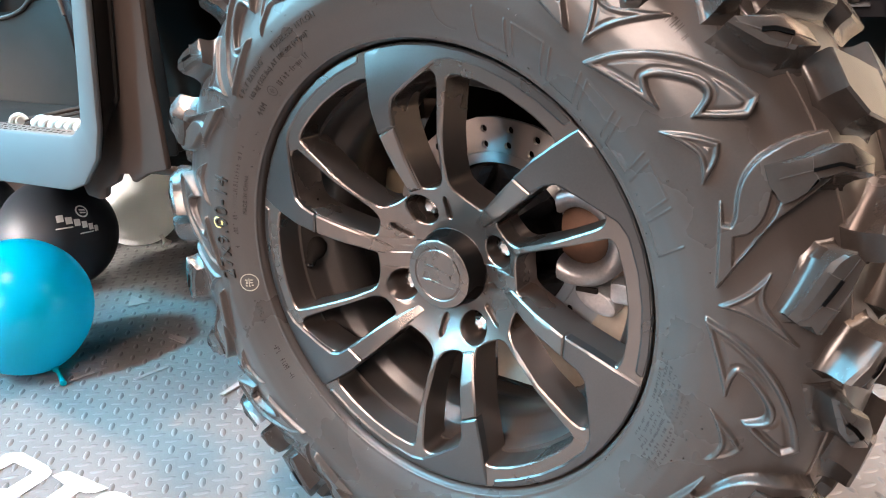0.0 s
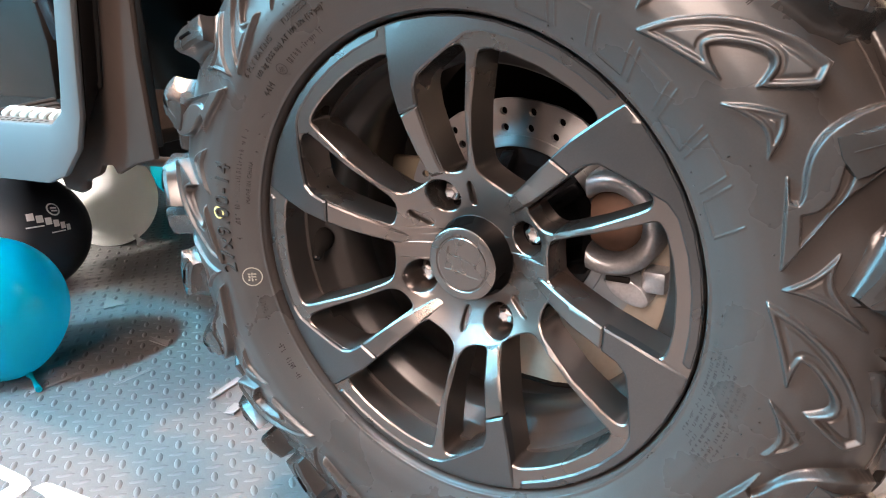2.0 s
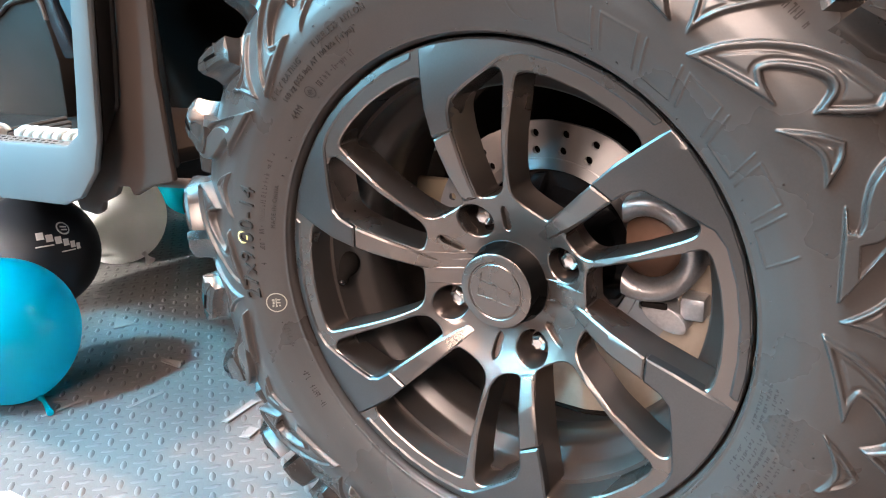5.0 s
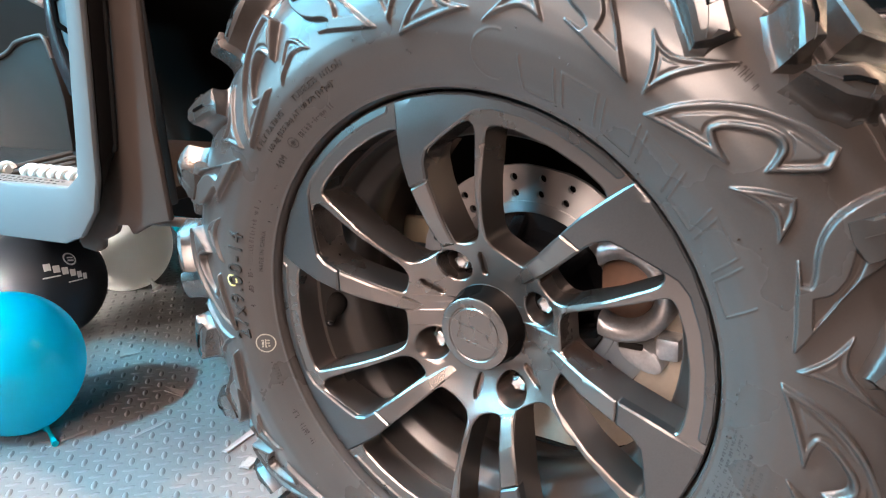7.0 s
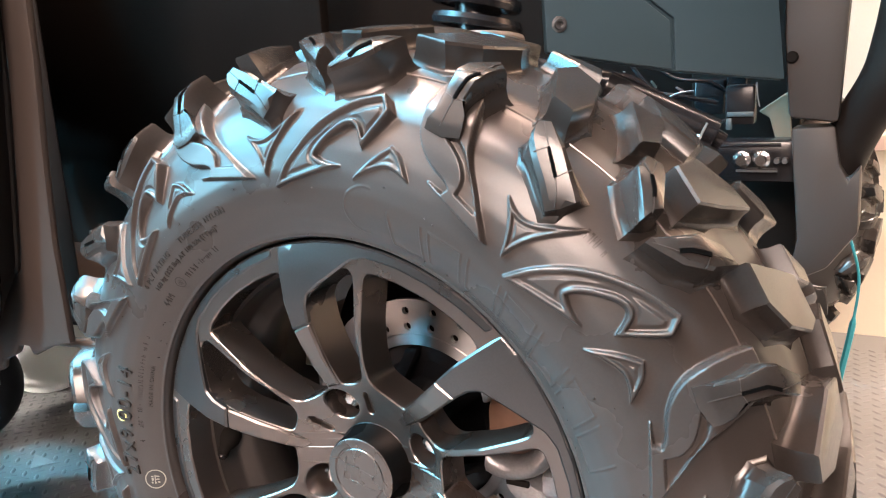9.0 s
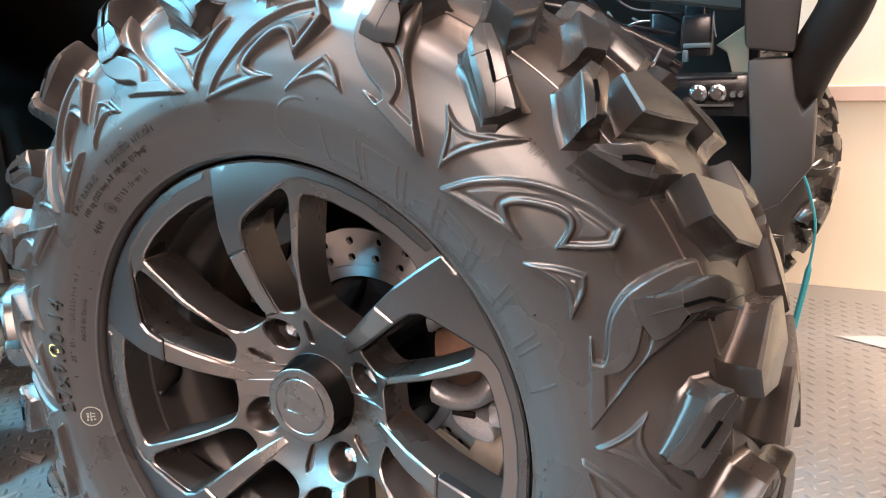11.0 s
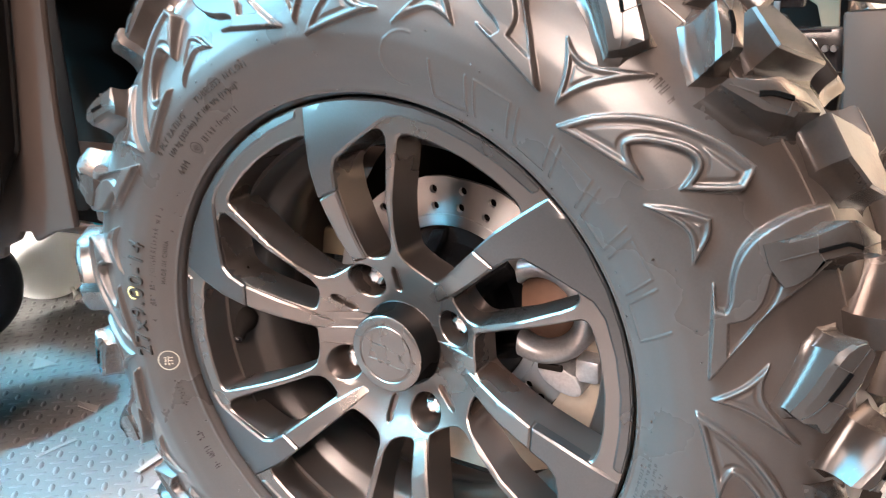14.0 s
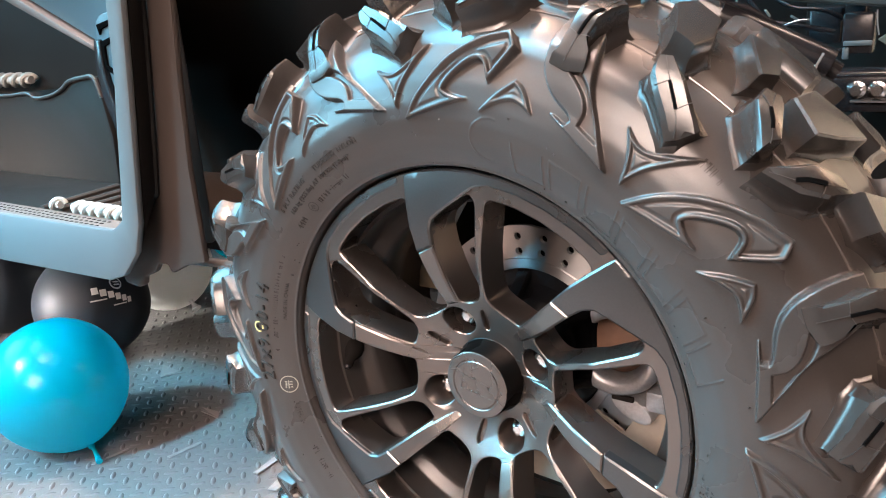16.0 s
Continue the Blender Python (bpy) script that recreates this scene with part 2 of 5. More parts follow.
def lathe(profile, steps, closed=False):
    """Turns rows of (radius, y) round the y axis."""
    bm = bmesh.new()
    rings = []
    for r, y in profile:
        rings.append([bm.verts.new((r * math.cos(a), y, r * math.sin(a))) for a in (2 * math.pi * k / steps for k in range(steps))])
    pairs = list(zip(rings, rings[1:])) + ([(rings[-1], rings[0])] if closed else [])
    for p, q in pairs:
        for k in range(steps):
            bm.faces.new((p[k], p[(k + 1) % steps], q[(k + 1) % steps], q[k]))
    bmesh.ops.remove_doubles(bm, verts=bm.verts, dist=1e-6)
    bmesh.ops.recalc_face_normals(bm, faces=bm.faces)
    return bm


def tube(points, radius, sides=14, caps=True):
    """A round bar along points."""
    bm = bmesh.new()
    pts = [Vector(p) for p in points]
    rings = []
    side = None
    for i, p in enumerate(pts):
        ahead = (pts[min(i + 1, len(pts) - 1)] - pts[max(i - 1, 0)]).normalized()
        if side is None:
            side = ahead.cross(Vector((0.31, 0.17, 0.93))).normalized()
        side = (side - ahead * side.dot(ahead)).normalized()
        up = ahead.cross(side)
        r = radius[i] if isinstance(radius, (list, tuple)) else radius
        rings.append([bm.verts.new(p + r * (math.cos(a) * side + math.sin(a) * up)) for a in (2 * math.pi * k / sides for k in range(sides))])
    for p, q in zip(rings, rings[1:]):
        for k in range(sides):
            bm.faces.new((p[k], p[(k + 1) % sides], q[(k + 1) % sides], q[k]))
    if caps:
        bm.faces.new(rings[0][::-1])
        bm.faces.new(rings[-1])
    bmesh.ops.recalc_face_normals(bm, faces=bm.faces)
    return bm


def arc_points(points, steps=6):
    """A smooth curve through points (Catmull-Rom)."""
    p = [Vector(points[0])] + [Vector(q) for q in points] + [Vector(points[-1])]
    out = []
    for i in range(1, len(p) - 2):
        for k in range(steps):
            t = k / steps
            out.append(0.5 * (2 * p[i] + (p[i + 1] - p[i - 1]) * t + (2 * p[i - 1] - 5 * p[i] + 4 * p[i + 1] - p[i + 2]) * t * t
                              + (3 * p[i] - p[i - 1] - 3 * p[i + 1] + p[i + 2]) * t ** 3))
    out.append(p[-2])
    return out


def polar(deg, r, y):
    return Vector((r * math.cos(radians(deg)), y, r * math.sin(radians(deg))))


# ---- hall: floor, walls, ceiling ----
HUB = 0.335

bm = box(0, -1.2, -0.03, 9, 5.7, 0.06)
floor = tagged(mesh_object("floor", bm, PLATE), "grey steel chequer plate stage floor", "floor", kind="structure")

# Unseen walls; west and south are coloured to reflect warm light at the rim.
for name, args in {
    "wall_west": (-4.45, -1.2, 1.6, 0.1, 5.7, 3.2),
    "wall_east": (4.45, -1.2, 1.6, 0.1, 5.7, 3.2),
    "wall_south": (0, -4.0, 1.6, 9.0, 0.1, 3.2),
}.items():
    tagged(mesh_object(name, box(*args), ROOM if name == "wall_east" else WALL_BOUNCE), "plain unseen wall added around the stage", "wall", kind="structure")
tagged(mesh_object("wall_north", box(2.2, 1.60, 1.6, 4.4, 0.1, 3.2), WALL), "cream painted hall wall behind the vehicle", "wall", kind="structure")
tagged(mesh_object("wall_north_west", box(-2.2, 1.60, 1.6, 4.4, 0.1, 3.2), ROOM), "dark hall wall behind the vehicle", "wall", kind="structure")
tagged(mesh_object("ceiling", box(0, -1.2, 3.25, 9.0, 5.8, 0.1), CEIL), "grey exhibition hall ceiling", "ceiling", kind="structure")
tagged(mesh_object("trim_wall", box(1.9, 1.543, 0.446, 3.6, 0.012, 0.034, 0.002), RAIL), "pale pinkish rail along the cream wall", "trim", kind="structure")

# raised lozenges of the chequer plate, in two crossing directions


def lozenges():
    length, width, tall = 0.0112, 0.0043, 0.0019
    rim_angles = [2 * math.pi * k / 10 for k in range(10)]
    shape = [(length * math.cos(a), width * math.sin(a) * (0.72 + 0.28 * abs(math.sin(a))), 0) for a in rim_angles]
    shape += [(0.62 * p[0], 0.45 * p[1], tall) for p in shape]
    faces = [(k, (k + 1) % 10, 10 + (k + 1) % 10, 10 + k) for k in range(10)] + [tuple(range(10, 20))]
    shapes = []
    for turn, high in ((-42, 1.0), (48, 0.5)):
        m = Matrix.Rotation(radians(turn), 3, "Z")
        shapes.append([m @ Vector((p[0], p[1], p[2] * high)) for p in shape])
    singles = []
    for points in shapes:
        me = bpy.data.meshes.new("lozenge")
        me.from_pydata([tuple(p) for p in points], [], faces)
        me.materials.append(PLATE)
        me.shade_smooth()
        singles.append(me)
    verts, polys = [], []
    along, across = Vector((0.0310, 0.0015)), Vector((-0.0015, 0.0310))
    for i in range(-45, 55):
        for j in range(-40, 50):
            for k in (0, 1):
                x, y = Vector((-0.528, 0.122)) + along * (i + k / 2) + across * (j + k / 2)
                if not (-1.7 < x < 1.1 and -0.9 < y < 1.45):
                    continue
                if -0.86 < x < -0.40 and -0.22 < y < 0.09:
                    ob = new("lozenge", singles[k])
                    ob.location = (x, y, 0)
                    ob.parent = floor
                    continue
                base = len(verts)
                verts += [(x + p.x, y + p.y, p.z) for p in shapes[k]]
                polys += [tuple(base + q for q in f) for f in faces]
    me = bpy.data.meshes.new("floor_lozenges")
    me.from_pydata(verts, [], polys)
    me.materials.append(PLATE)
    me.shade_smooth()
    ob = new("floor_lozenges", me)
    ob.parent = floor
    ob["kind"] = "stuff"
    ob["label"] = "raised lozenges of the chequer plate"


lozenges()

# ---- tyre ----
Y_MID = 0.098
SIDE = [(0.1944, 0.0230), (0.1948, 0.0120), (0.1954, 0.0040), (0.1968, 0.0000), (0.2030, -0.0040), (0.2120, -0.0090), (0.2230, -0.0135), (0.2350, -0.0158),
        (0.2480, -0.0150), (0.2620, -0.0118), (0.2760, -0.0066), (0.2880, -0.0008), (0.2965, 0.0055), (0.3040, 0.0135), (0.3125, 0.0250), (0.3205, 0.0400),
        (0.3275, 0.0650), (0.3310, Y_MID)]
SIDE_R, SIDE_Y = np.array([p[0] for p in SIDE]), np.array([p[1] for p in SIDE])
CROWN_Y = [-0.03, -0.018, -0.012, -0.006, 0, 0.007, 0.015, 0.03, 0.05, 0.075, 0.1]
CROWN_R = [0.23, 0.27, 0.298, 0.316, 0.3275, 0.3335, 0.337, 0.3405, 0.343, 0.3455, 0.347]


def side_y(r):
    return float(np.interp(r, SIDE_R, SIDE_Y))


def crown_r(y):
    return float(np.interp(Y_MID - abs(y - Y_MID), CROWN_Y, CROWN_R))


# moulded shapes of one eighth of the sidewall, as (degrees, radius)
HOOK = [(51, .236), (48.5, .253), (45.5, .267), (42.3, .279), (38, .290), (32.9, .297), (31.4, .289), (32.6, .279), (34.8, .265), (35.4, .272),
        (36.2, .278), (37.8, .2775), (40, .271), (42.3, .2615), (42.7, .257), (41.2, .2535), (38.2, .2520), (44, .244)]
CHEVRON = [(35.4, .245), (33, .259), (30.2, .271), (28.3, .267), (26.0, .2535), (28.3, .2575), (30.2, .2585), (33, .252)]
BAND = [(26.9, .288), (25.5, .276), (23.0, .268), (20.4, .264), (19.4, .2605), (20.0, .2565), (22.9, .2590), (17, .2500), (10.8, .245), (13.5, .256),
        (16, .268), (18.5, .280), (19.8, .292), (21.0, .305), (21.8, .316), (26.2, .316), (27, .303)]
CRESCENT = [(11.9, .276), (9.4, .262), (7.9, .245), (6.6, .262), (1.7, .289), (7.0, .2715), (9.6, .2705)]


GROOVE = [(22.9, .2867), (20.6, .2878), (17.2, .2727), (14.0, .2565), (18.0, .2603), (17.9, .2684), (18.9, .2756), (20.8, .2815)]


def eased(outline, steps=2):
    """The outline with its gentle bends rounded; its sharp tips stay."""
    pts = [Vector((radians(a) * 0.27, r)) for a, r in outline]
    for _ in range(steps):
        out = []
        for i, p in enumerate(pts):
            a, b = p - pts[i - 1], pts[(i + 1) % len(pts)] - p
            if a.angle(b, 0) > radians(62):
                out.append(p)
            else:
                out += [p - 0.25 * a, p + 0.25 * b]
        pts = out
    return [(math.degrees(p.x / 0.27), p.y) for p in pts]


HOOK, CHEVRON, BAND, CRESCENT, GROOVE = (eased(shape) for shape in (HOOK, CHEVRON, BAND, CRESCENT, GROOVE))


def signed(px, pz, outline):
    """Distance to an outline of (degrees, radius), negative inside."""
    pts = np.array([(r * math.cos(radians(a)), r * math.sin(radians(a))) for a, r in outline])
    best, inside = np.full(px.shape, 1e9), np.zeros(px.shape, bool)
    for (ax, az), (bx, bz) in zip(pts, np.roll(pts, -1, axis=0)):
        ex, ez, wx, wz = bx - ax, bz - az, px - ax, pz - az
        h = np.clip((wx * ex + wz * ez) / (ex * ex + ez * ez), 0, 1)
        best = np.minimum(best, (wx - h * ex) ** 2 + (wz - h * ez) ** 2)
        cross = (az > pz) != (bz > pz)
        inside ^= cross & (px < ex * (pz - az) / (ez if ez else 1e-12) + ax)
    d = np.sqrt(best)
    return np.where(inside, -d, d)


def rise(d, width):
    t = np.clip(0.5 - d / width, 0, 1)
    return t * t * (3 - 2 * t)


def relief(theta, r):
    """Height of the moulding over the sidewall, in metres."""
    deg = np.degrees(theta) % 45
    out = np.zeros(theta.shape)
    for shift in (0, 45):
        px, pz = r * np.cos(np.radians(deg + shift)), r * np.sin(np.radians(deg + shift))
        for outline, tall, inset, last, swell in ((HOOK, .0042, .0050, .304, 1.8), (CHEVRON, .0030, .0040, .304, 0.5), (BAND, .0062, 0, .318, 0.8), (CRESCENT, .0030, .0036, .304, 0.5)):
            d = signed(px, pz, outline)
            tall_here = tall * (1 + swell * np.clip((r - 0.264) / 0.030, 0, 1))
            h = tall_here * rise(d, .0015)
            if inset:
                h -= np.minimum(0.55 * tall_here, 0.0034) * rise(d + 0.62 * inset, .0010)
                h += np.minimum(0.20 * tall_here, 0.0012) * rise(d + 1.25 * inset, .0010)
            else:
                h -= np.minimum(0.55 * tall_here, 0.0040) * rise(signed(px, pz, GROOVE), .0010)
            out = np.maximum(out, h * np.clip((last - r) / 0.005, 0, 1))
    out += 0.0012 * np.exp(-((r - 0.1985) / 0.0009) ** 2)
    return out


def word_blocks(theta, r):
    """Seven plain raised blocks in outline, where the maker's word stands."""
    deg = (np.degrees(theta) + 180) % 360 - 180
    out = np.zeros(theta.shape)
    px, pz = r * np.cos(theta), r * np.sin(theta)
    for k in range(7):
        a = 73.6 - 8.2 * k
        near = np.abs(deg - a + 3) < 9
        if not near.any():
            continue
        lo, hi, lean, wide = 0.2065, 0.2295, 1.6, 6.6
        bars = [[(a, hi), (a - 0.34, hi), (a - 0.34 - lean, lo), (a - lean, lo)], [(a - wide, hi), (a - wide - 0.34, hi), (a - wide - lean - 0.34, lo), (a - wide - lean, lo)]]
        bars.append([(a, hi), (a - wide, hi), (a - wide, hi - .0012), (a, hi - .0012)] if k % 2 else [(a - lean, lo + .0012), (a - lean - wide, lo + .0012), (a - lean - wide, lo), (a - lean, lo)])
        for bar in bars:
            out[near] = np.maximum(out[near], 0.00055 * rise(signed(px[near], pz[near], bar), .0008))
    ring = np.hypot(px - .2255 * math.cos(radians(78)), pz - .2255 * math.sin(radians(78)))
    out += 0.0004 * np.exp(-((ring - .0165) / .0006) ** 2) * (deg > 77)
    return out


def carcass(columns, rows, moulded=True):
    """The tyre without its lugs: a turned profile with the moulding raised on its outer side."""
    arr = np.stack([SIDE_R, SIDE_Y], 1)
    long = np.concatenate([[0], np.cumsum(np.linalg.norm(np.diff(arr, axis=0), axis=1))])
    u = np.concatenate([np.linspace(0, long[14], rows), np.linspace(long[14], long[-1], max(rows // 3, 8))[1:]])
    fine = np.array([np.interp(u, long, arr[:, 0]), np.interp(u, long, arr[:, 1])]).T
    for _ in range(max(2, rows // 12)):
        fine[1:-1] = 0.25 * fine[:-2] + 0.5 * fine[1:-1] + 0.25 * fine[2:]
    far = fine[::-1][1:][::3].copy()
    far[:, 1] = 2 * Y_MID - far[:, 1]
    prof = np.concatenate([fine, far])
    tangent = np.gradient(prof, axis=0)
    normal = np.stack([tangent[:, 1], -tangent[:, 0]], 1)
    normal /= np.linalg.norm(normal, axis=1)[:, None]
    theta = np.arange(columns) * 2 * np.pi / columns
    tt, rr = np.meshgrid(theta, prof[:, 0])
    height = np.zeros(tt.shape)
    if moulded:
        n, period = len(fine), columns // 8
        one = relief(tt[:n, :period], rr[:n, :period])
        height[:n] = np.tile(one, (1, 8))
        height[:n] += word_blocks(tt[:n], rr[:n])
    r = prof[:, :1] + height * normal[:, :1]
    y = prof[:, 1:] + height * normal[:, 1:]
    verts = np.stack([r * np.cos(tt), y, r * np.sin(tt)], -1).reshape(-1, 3)
    i, j = np.meshgrid(np.arange(len(prof) - 1), np.arange(columns), indexing="ij")
    k = (j + 1) % columns
    quads = np.stack([i * columns + j, i * columns + k, (i + 1) * columns + k, (i + 1) * columns + j], -1).reshape(-1, 4)
    me = bpy.data.meshes.new("carcass")
    me.vertices.add(len(verts))
    me.vertices.foreach_set("co", verts.ravel())
    me.loops.add(quads.size)
    me.loops.foreach_set("vertex_index", quads.ravel().astype(np.int32))
    me.polygons.add(len(quads))
    me.polygons.foreach_set("loop_start", (np.arange(len(quads)) * 4).astype(np.int32))
    me.update(calc_edges=True)
    me.validate()
    me.materials.append(RUBBER)
    me.shade_smooth()
    return me


LONG = np.concatenate([[0], np.cumsum(np.hypot(np.diff(SIDE_R), np.diff(SIDE_Y)))])
DENSE = np.linspace(LONG[6], LONG[-1], 500)
DENSE_R, DENSE_Y = np.interp(DENSE, LONG, SIDE_R), np.interp(DENSE, LONG, SIDE_Y)


def foot(y, r, along):
    """The place on the carcass nearest to a point of the crown, moved along the profile: (radius, y)."""
    far = y > Y_MID
    q = 2 * Y_MID - y if far else y
    u = DENSE[int(np.argmin((DENSE_R - r) ** 2 + (DENSE_Y - q) ** 2))] + (-along if far else along)
    over = max(u - LONG[-1], 0)
    rr, yy = float(np.interp(u, LONG, SIDE_R)), float(np.interp(u, LONG, SIDE_Y)) + over
    return rr, (2 * Y_MID - yy if far else yy)


def lug_bm(outline, cut=None):
    """A tread block on an outline of (degrees, y): a smooth top with chamfered edges, steep sides and a hollow foot."""
    bm = bmesh.new()
    n = len(outline)
    ca = sum(a for a, y in outline) / n
    cy = sum(y for a, y in outline) / n
    arc = 0.33 * radians(1)

    def ring(out, level):
        row = []
        for i, (a, y) in enumerate(outline):
            pa, py = outline[i - 1]
            na, ny = outline[(i + 1) % n]
            away = Vector((ny - py, (pa - na) * arc))
            if away.dot(Vector(((a - ca) * arc, y - cy))) < 0:
                away = -away
            away = away.normalized() * out
            aa = a + away.x / arc
            if level >= 1:
                row.append(bm.verts.new(polar(aa, crown_r(y + away.y), y + away.y)))
                continue
            r = crown_r(y)
            br, by = foot(y, r, away.y)
            row.append(bm.verts.new(polar(aa, br + (r - br) * level, by + (y - by) * level)))
        return row

    rows = [ring(-0.0014, 1), ring(0, 0.90), ring(0.0009, 0.46), ring(0.0030, 0.18), ring(0.0052, 0.06), ring(0.0078, 0.0), ring(0.0084, -0.25)]
    for p, q in zip(rows, rows[1:]):
        for i in range(n):
            bm.faces.new((p[i], q[i], q[(i + 1) % n], p[(i + 1) % n]))
    core = (cut[:2], cut[2:]) if cut else ((ca, cy), (ca, cy))
    inner = []
    for v, (a, y) in zip(rows[0], outline):
        (a0, y0), (a1, y1) = core
        ex, ey = (a1 - a0) * arc, y1 - y0
        t = min(max((((a - a0) * arc) * ex + (y - y0) * ey) / max(ex * ex + ey * ey, 1e-9), 0), 1)
        inner.append((a0 + (a1 - a0) * t, y0 + (y1 - y0) * t))
    last = rows[0]
    for f in (0.3, 0.6, 1.0):
        row = []
        for v, (a, y), (ia, iy) in zip(rows[0], outline, inner):
            aa, yy = a + (ia - a) * f, y + (iy - y) * f
            row.append(bm.verts.new(polar(aa, crown_r(yy) + 0.0003 * f, yy)))
        for i in range(n):
            bm.faces.new((last[i], last[(i + 1) % n], row[(i + 1) % n], row[i]))
        last = row
    bmesh.ops.remove_doubles(bm, verts=bm.verts, dist=1e-5)
    bmesh.ops.recalc_face_normals(bm, faces=bm.faces)
    return bm


def strip_bm(points, half, lift):
    """A thin raised strip along points of (degrees, y) on the crown."""
    bm = bmesh.new()
    fine = []
    for (a0, y0), (a1, y1) in zip(points, points[1:]):
        fine += [(a0 + (a1 - a0) * k / 3, y0 + (y1 - y0) * k / 3) for k in range(3)]
    fine.append(points[-1])
    rows = []
    for i, (a, y) in enumerate(fine):
        p, q = fine[max(i - 1, 0)], fine[min(i + 1, len(fine) - 1)]
        along = polar(q[0], crown_r(q[1]), q[1]) - polar(p[0], crown_r(p[1]), p[1])
        out = (polar(a, 1, 0) - Vector((0, (crown_r(y + 0.002) - crown_r(y - 0.002)) / 0.004, 0))).normalized()
        side = along.cross(out).normalized() * half
        c = polar(a, crown_r(y), y) + out * lift
        rows.append([bm.verts.new(v) for v in (c + side, c - side, c - side - out * 0.003, c + side - out * 0.003)])
    for p, q in zip(rows, rows[1:]):
        for k in range(4):
            bm.faces.new((p[k], p[(k + 1) % 4], q[(k + 1) % 4], q[k]))
    bm.faces.new(rows[0])
    bm.faces.new(rows[-1][::-1])
    bmesh.ops.recalc_face_normals(bm, faces=bm.faces)
    return bm


# tread blocks of one eighth of the tyre, as (degrees, y)
BENT_LUG = [(70.0, 0.003), (69.4, 0.0102), (67.0, 0.0267), (65.3, 0.0184), (66.2, 0.0073), (66.9, -0.0009), (67.0, -0.0063), (66.4, -0.01), (65.7, -0.0129), (68.2, -0.0137), (70.6, -0.0134), (70.2, -0.01), (69.9, -0.0054)]
OVAL_LUG = [(58.6, -0.0006), (58.6, -0.0043), (58.0, -0.0074), (56.5, -0.0098), (54.1, -0.0125), (51.8, -0.0146), (50.6, -0.0132), (49.5, -0.0098), (52.5, -0.0064), (54.6, -0.0029), (57.3, 0.0014)]
TALL_LUG = [(47.9, 0.0106), (48.3, 0.0268), (46.4, 0.0322), (45.2, 0.0245), (42.7, 0.0041), (43.2, -0.0003), (43.5, -0.0047), (45.7, 0.0007)]
SLANT_LUG = [(41.5, -0.0068), (40.4, -0.0009), (39.0, 0.0108), (36.6, 0.0221), (34.0, 0.0233), (35.2, 0.0048), (37.3, -0.0028)]
CENTRE_LUG_A = [(63.1, 0.0635), (62.4, 0.0921), (58.0, 0.0781), (56.0, 0.0378), (56.5, 0.0136), (59.4, 0.0159)]
CENTRE_LUG_B = [(54.8, 0.0861), (50.6, 0.0961), (48.3, 0.0541), (49.8, 0.0367)]
CENTRE_LUG_C = [(45.7, 0.0459), (45.2, 0.0801), (40.5, 0.0951), (37.3, 0.0951), (39.6, 0.0517), (41.2, 0.0323)]
CENTRE_LUG_D = [(33.8, 0.0353), (31.4, 0.0664), (29.2, 0.0951), (23.8, 0.094), (23.4, 0.0761), (25.8, 0.0443), (29.4, 0.0289)]
LUGS = {"shoulder_lug": (BENT_LUG, OVAL_LUG, TALL_LUG, SLANT_LUG), "centre_lug": (CENTRE_LUG_A, CENTRE_LUG_B, CENTRE_LUG_C, CENTRE_LUG_D)}
SIPES = [(68.4, -0.0063, 67.3, 0.0049), (55.9, -0.0061, 53.2, -0.0098), (46.2, 0.0131, 44.4, 0.0041), (38.7, -0.0021, 36.6, 0.0072)]
HAIRS = [[(68.3, -0.0068), (69.8, -0.006)], [(68.3, -0.0068), (67.0, -0.0063)], [(67.1, 0.0049), (66.5, 0.0218)], [(68.3, -0.0068), (68.6, -0.0125)], [(55.9, -0.0061), (57.9, -0.0012)], [(55.9, -0.0061), (57.0, -0.0085)], [(53.2, -0.0098), (52.3, -0.0069)], [(53.2, -0.0098), (51.1, -0.0135)], [(46.2, 0.0131), (47.7, 0.0173)], [(46.2, 0.0131), (47.0, 0.028)], [(44.4, 0.0041), (43.3, -0.0009)], [(38.7, -0.0021), (41.0, -0.006)], [(36.6, 0.0072), (34.8, 0.0197)], [(36.6, 0.0072), (35.8, 0.0018)]]
COUNT = 8


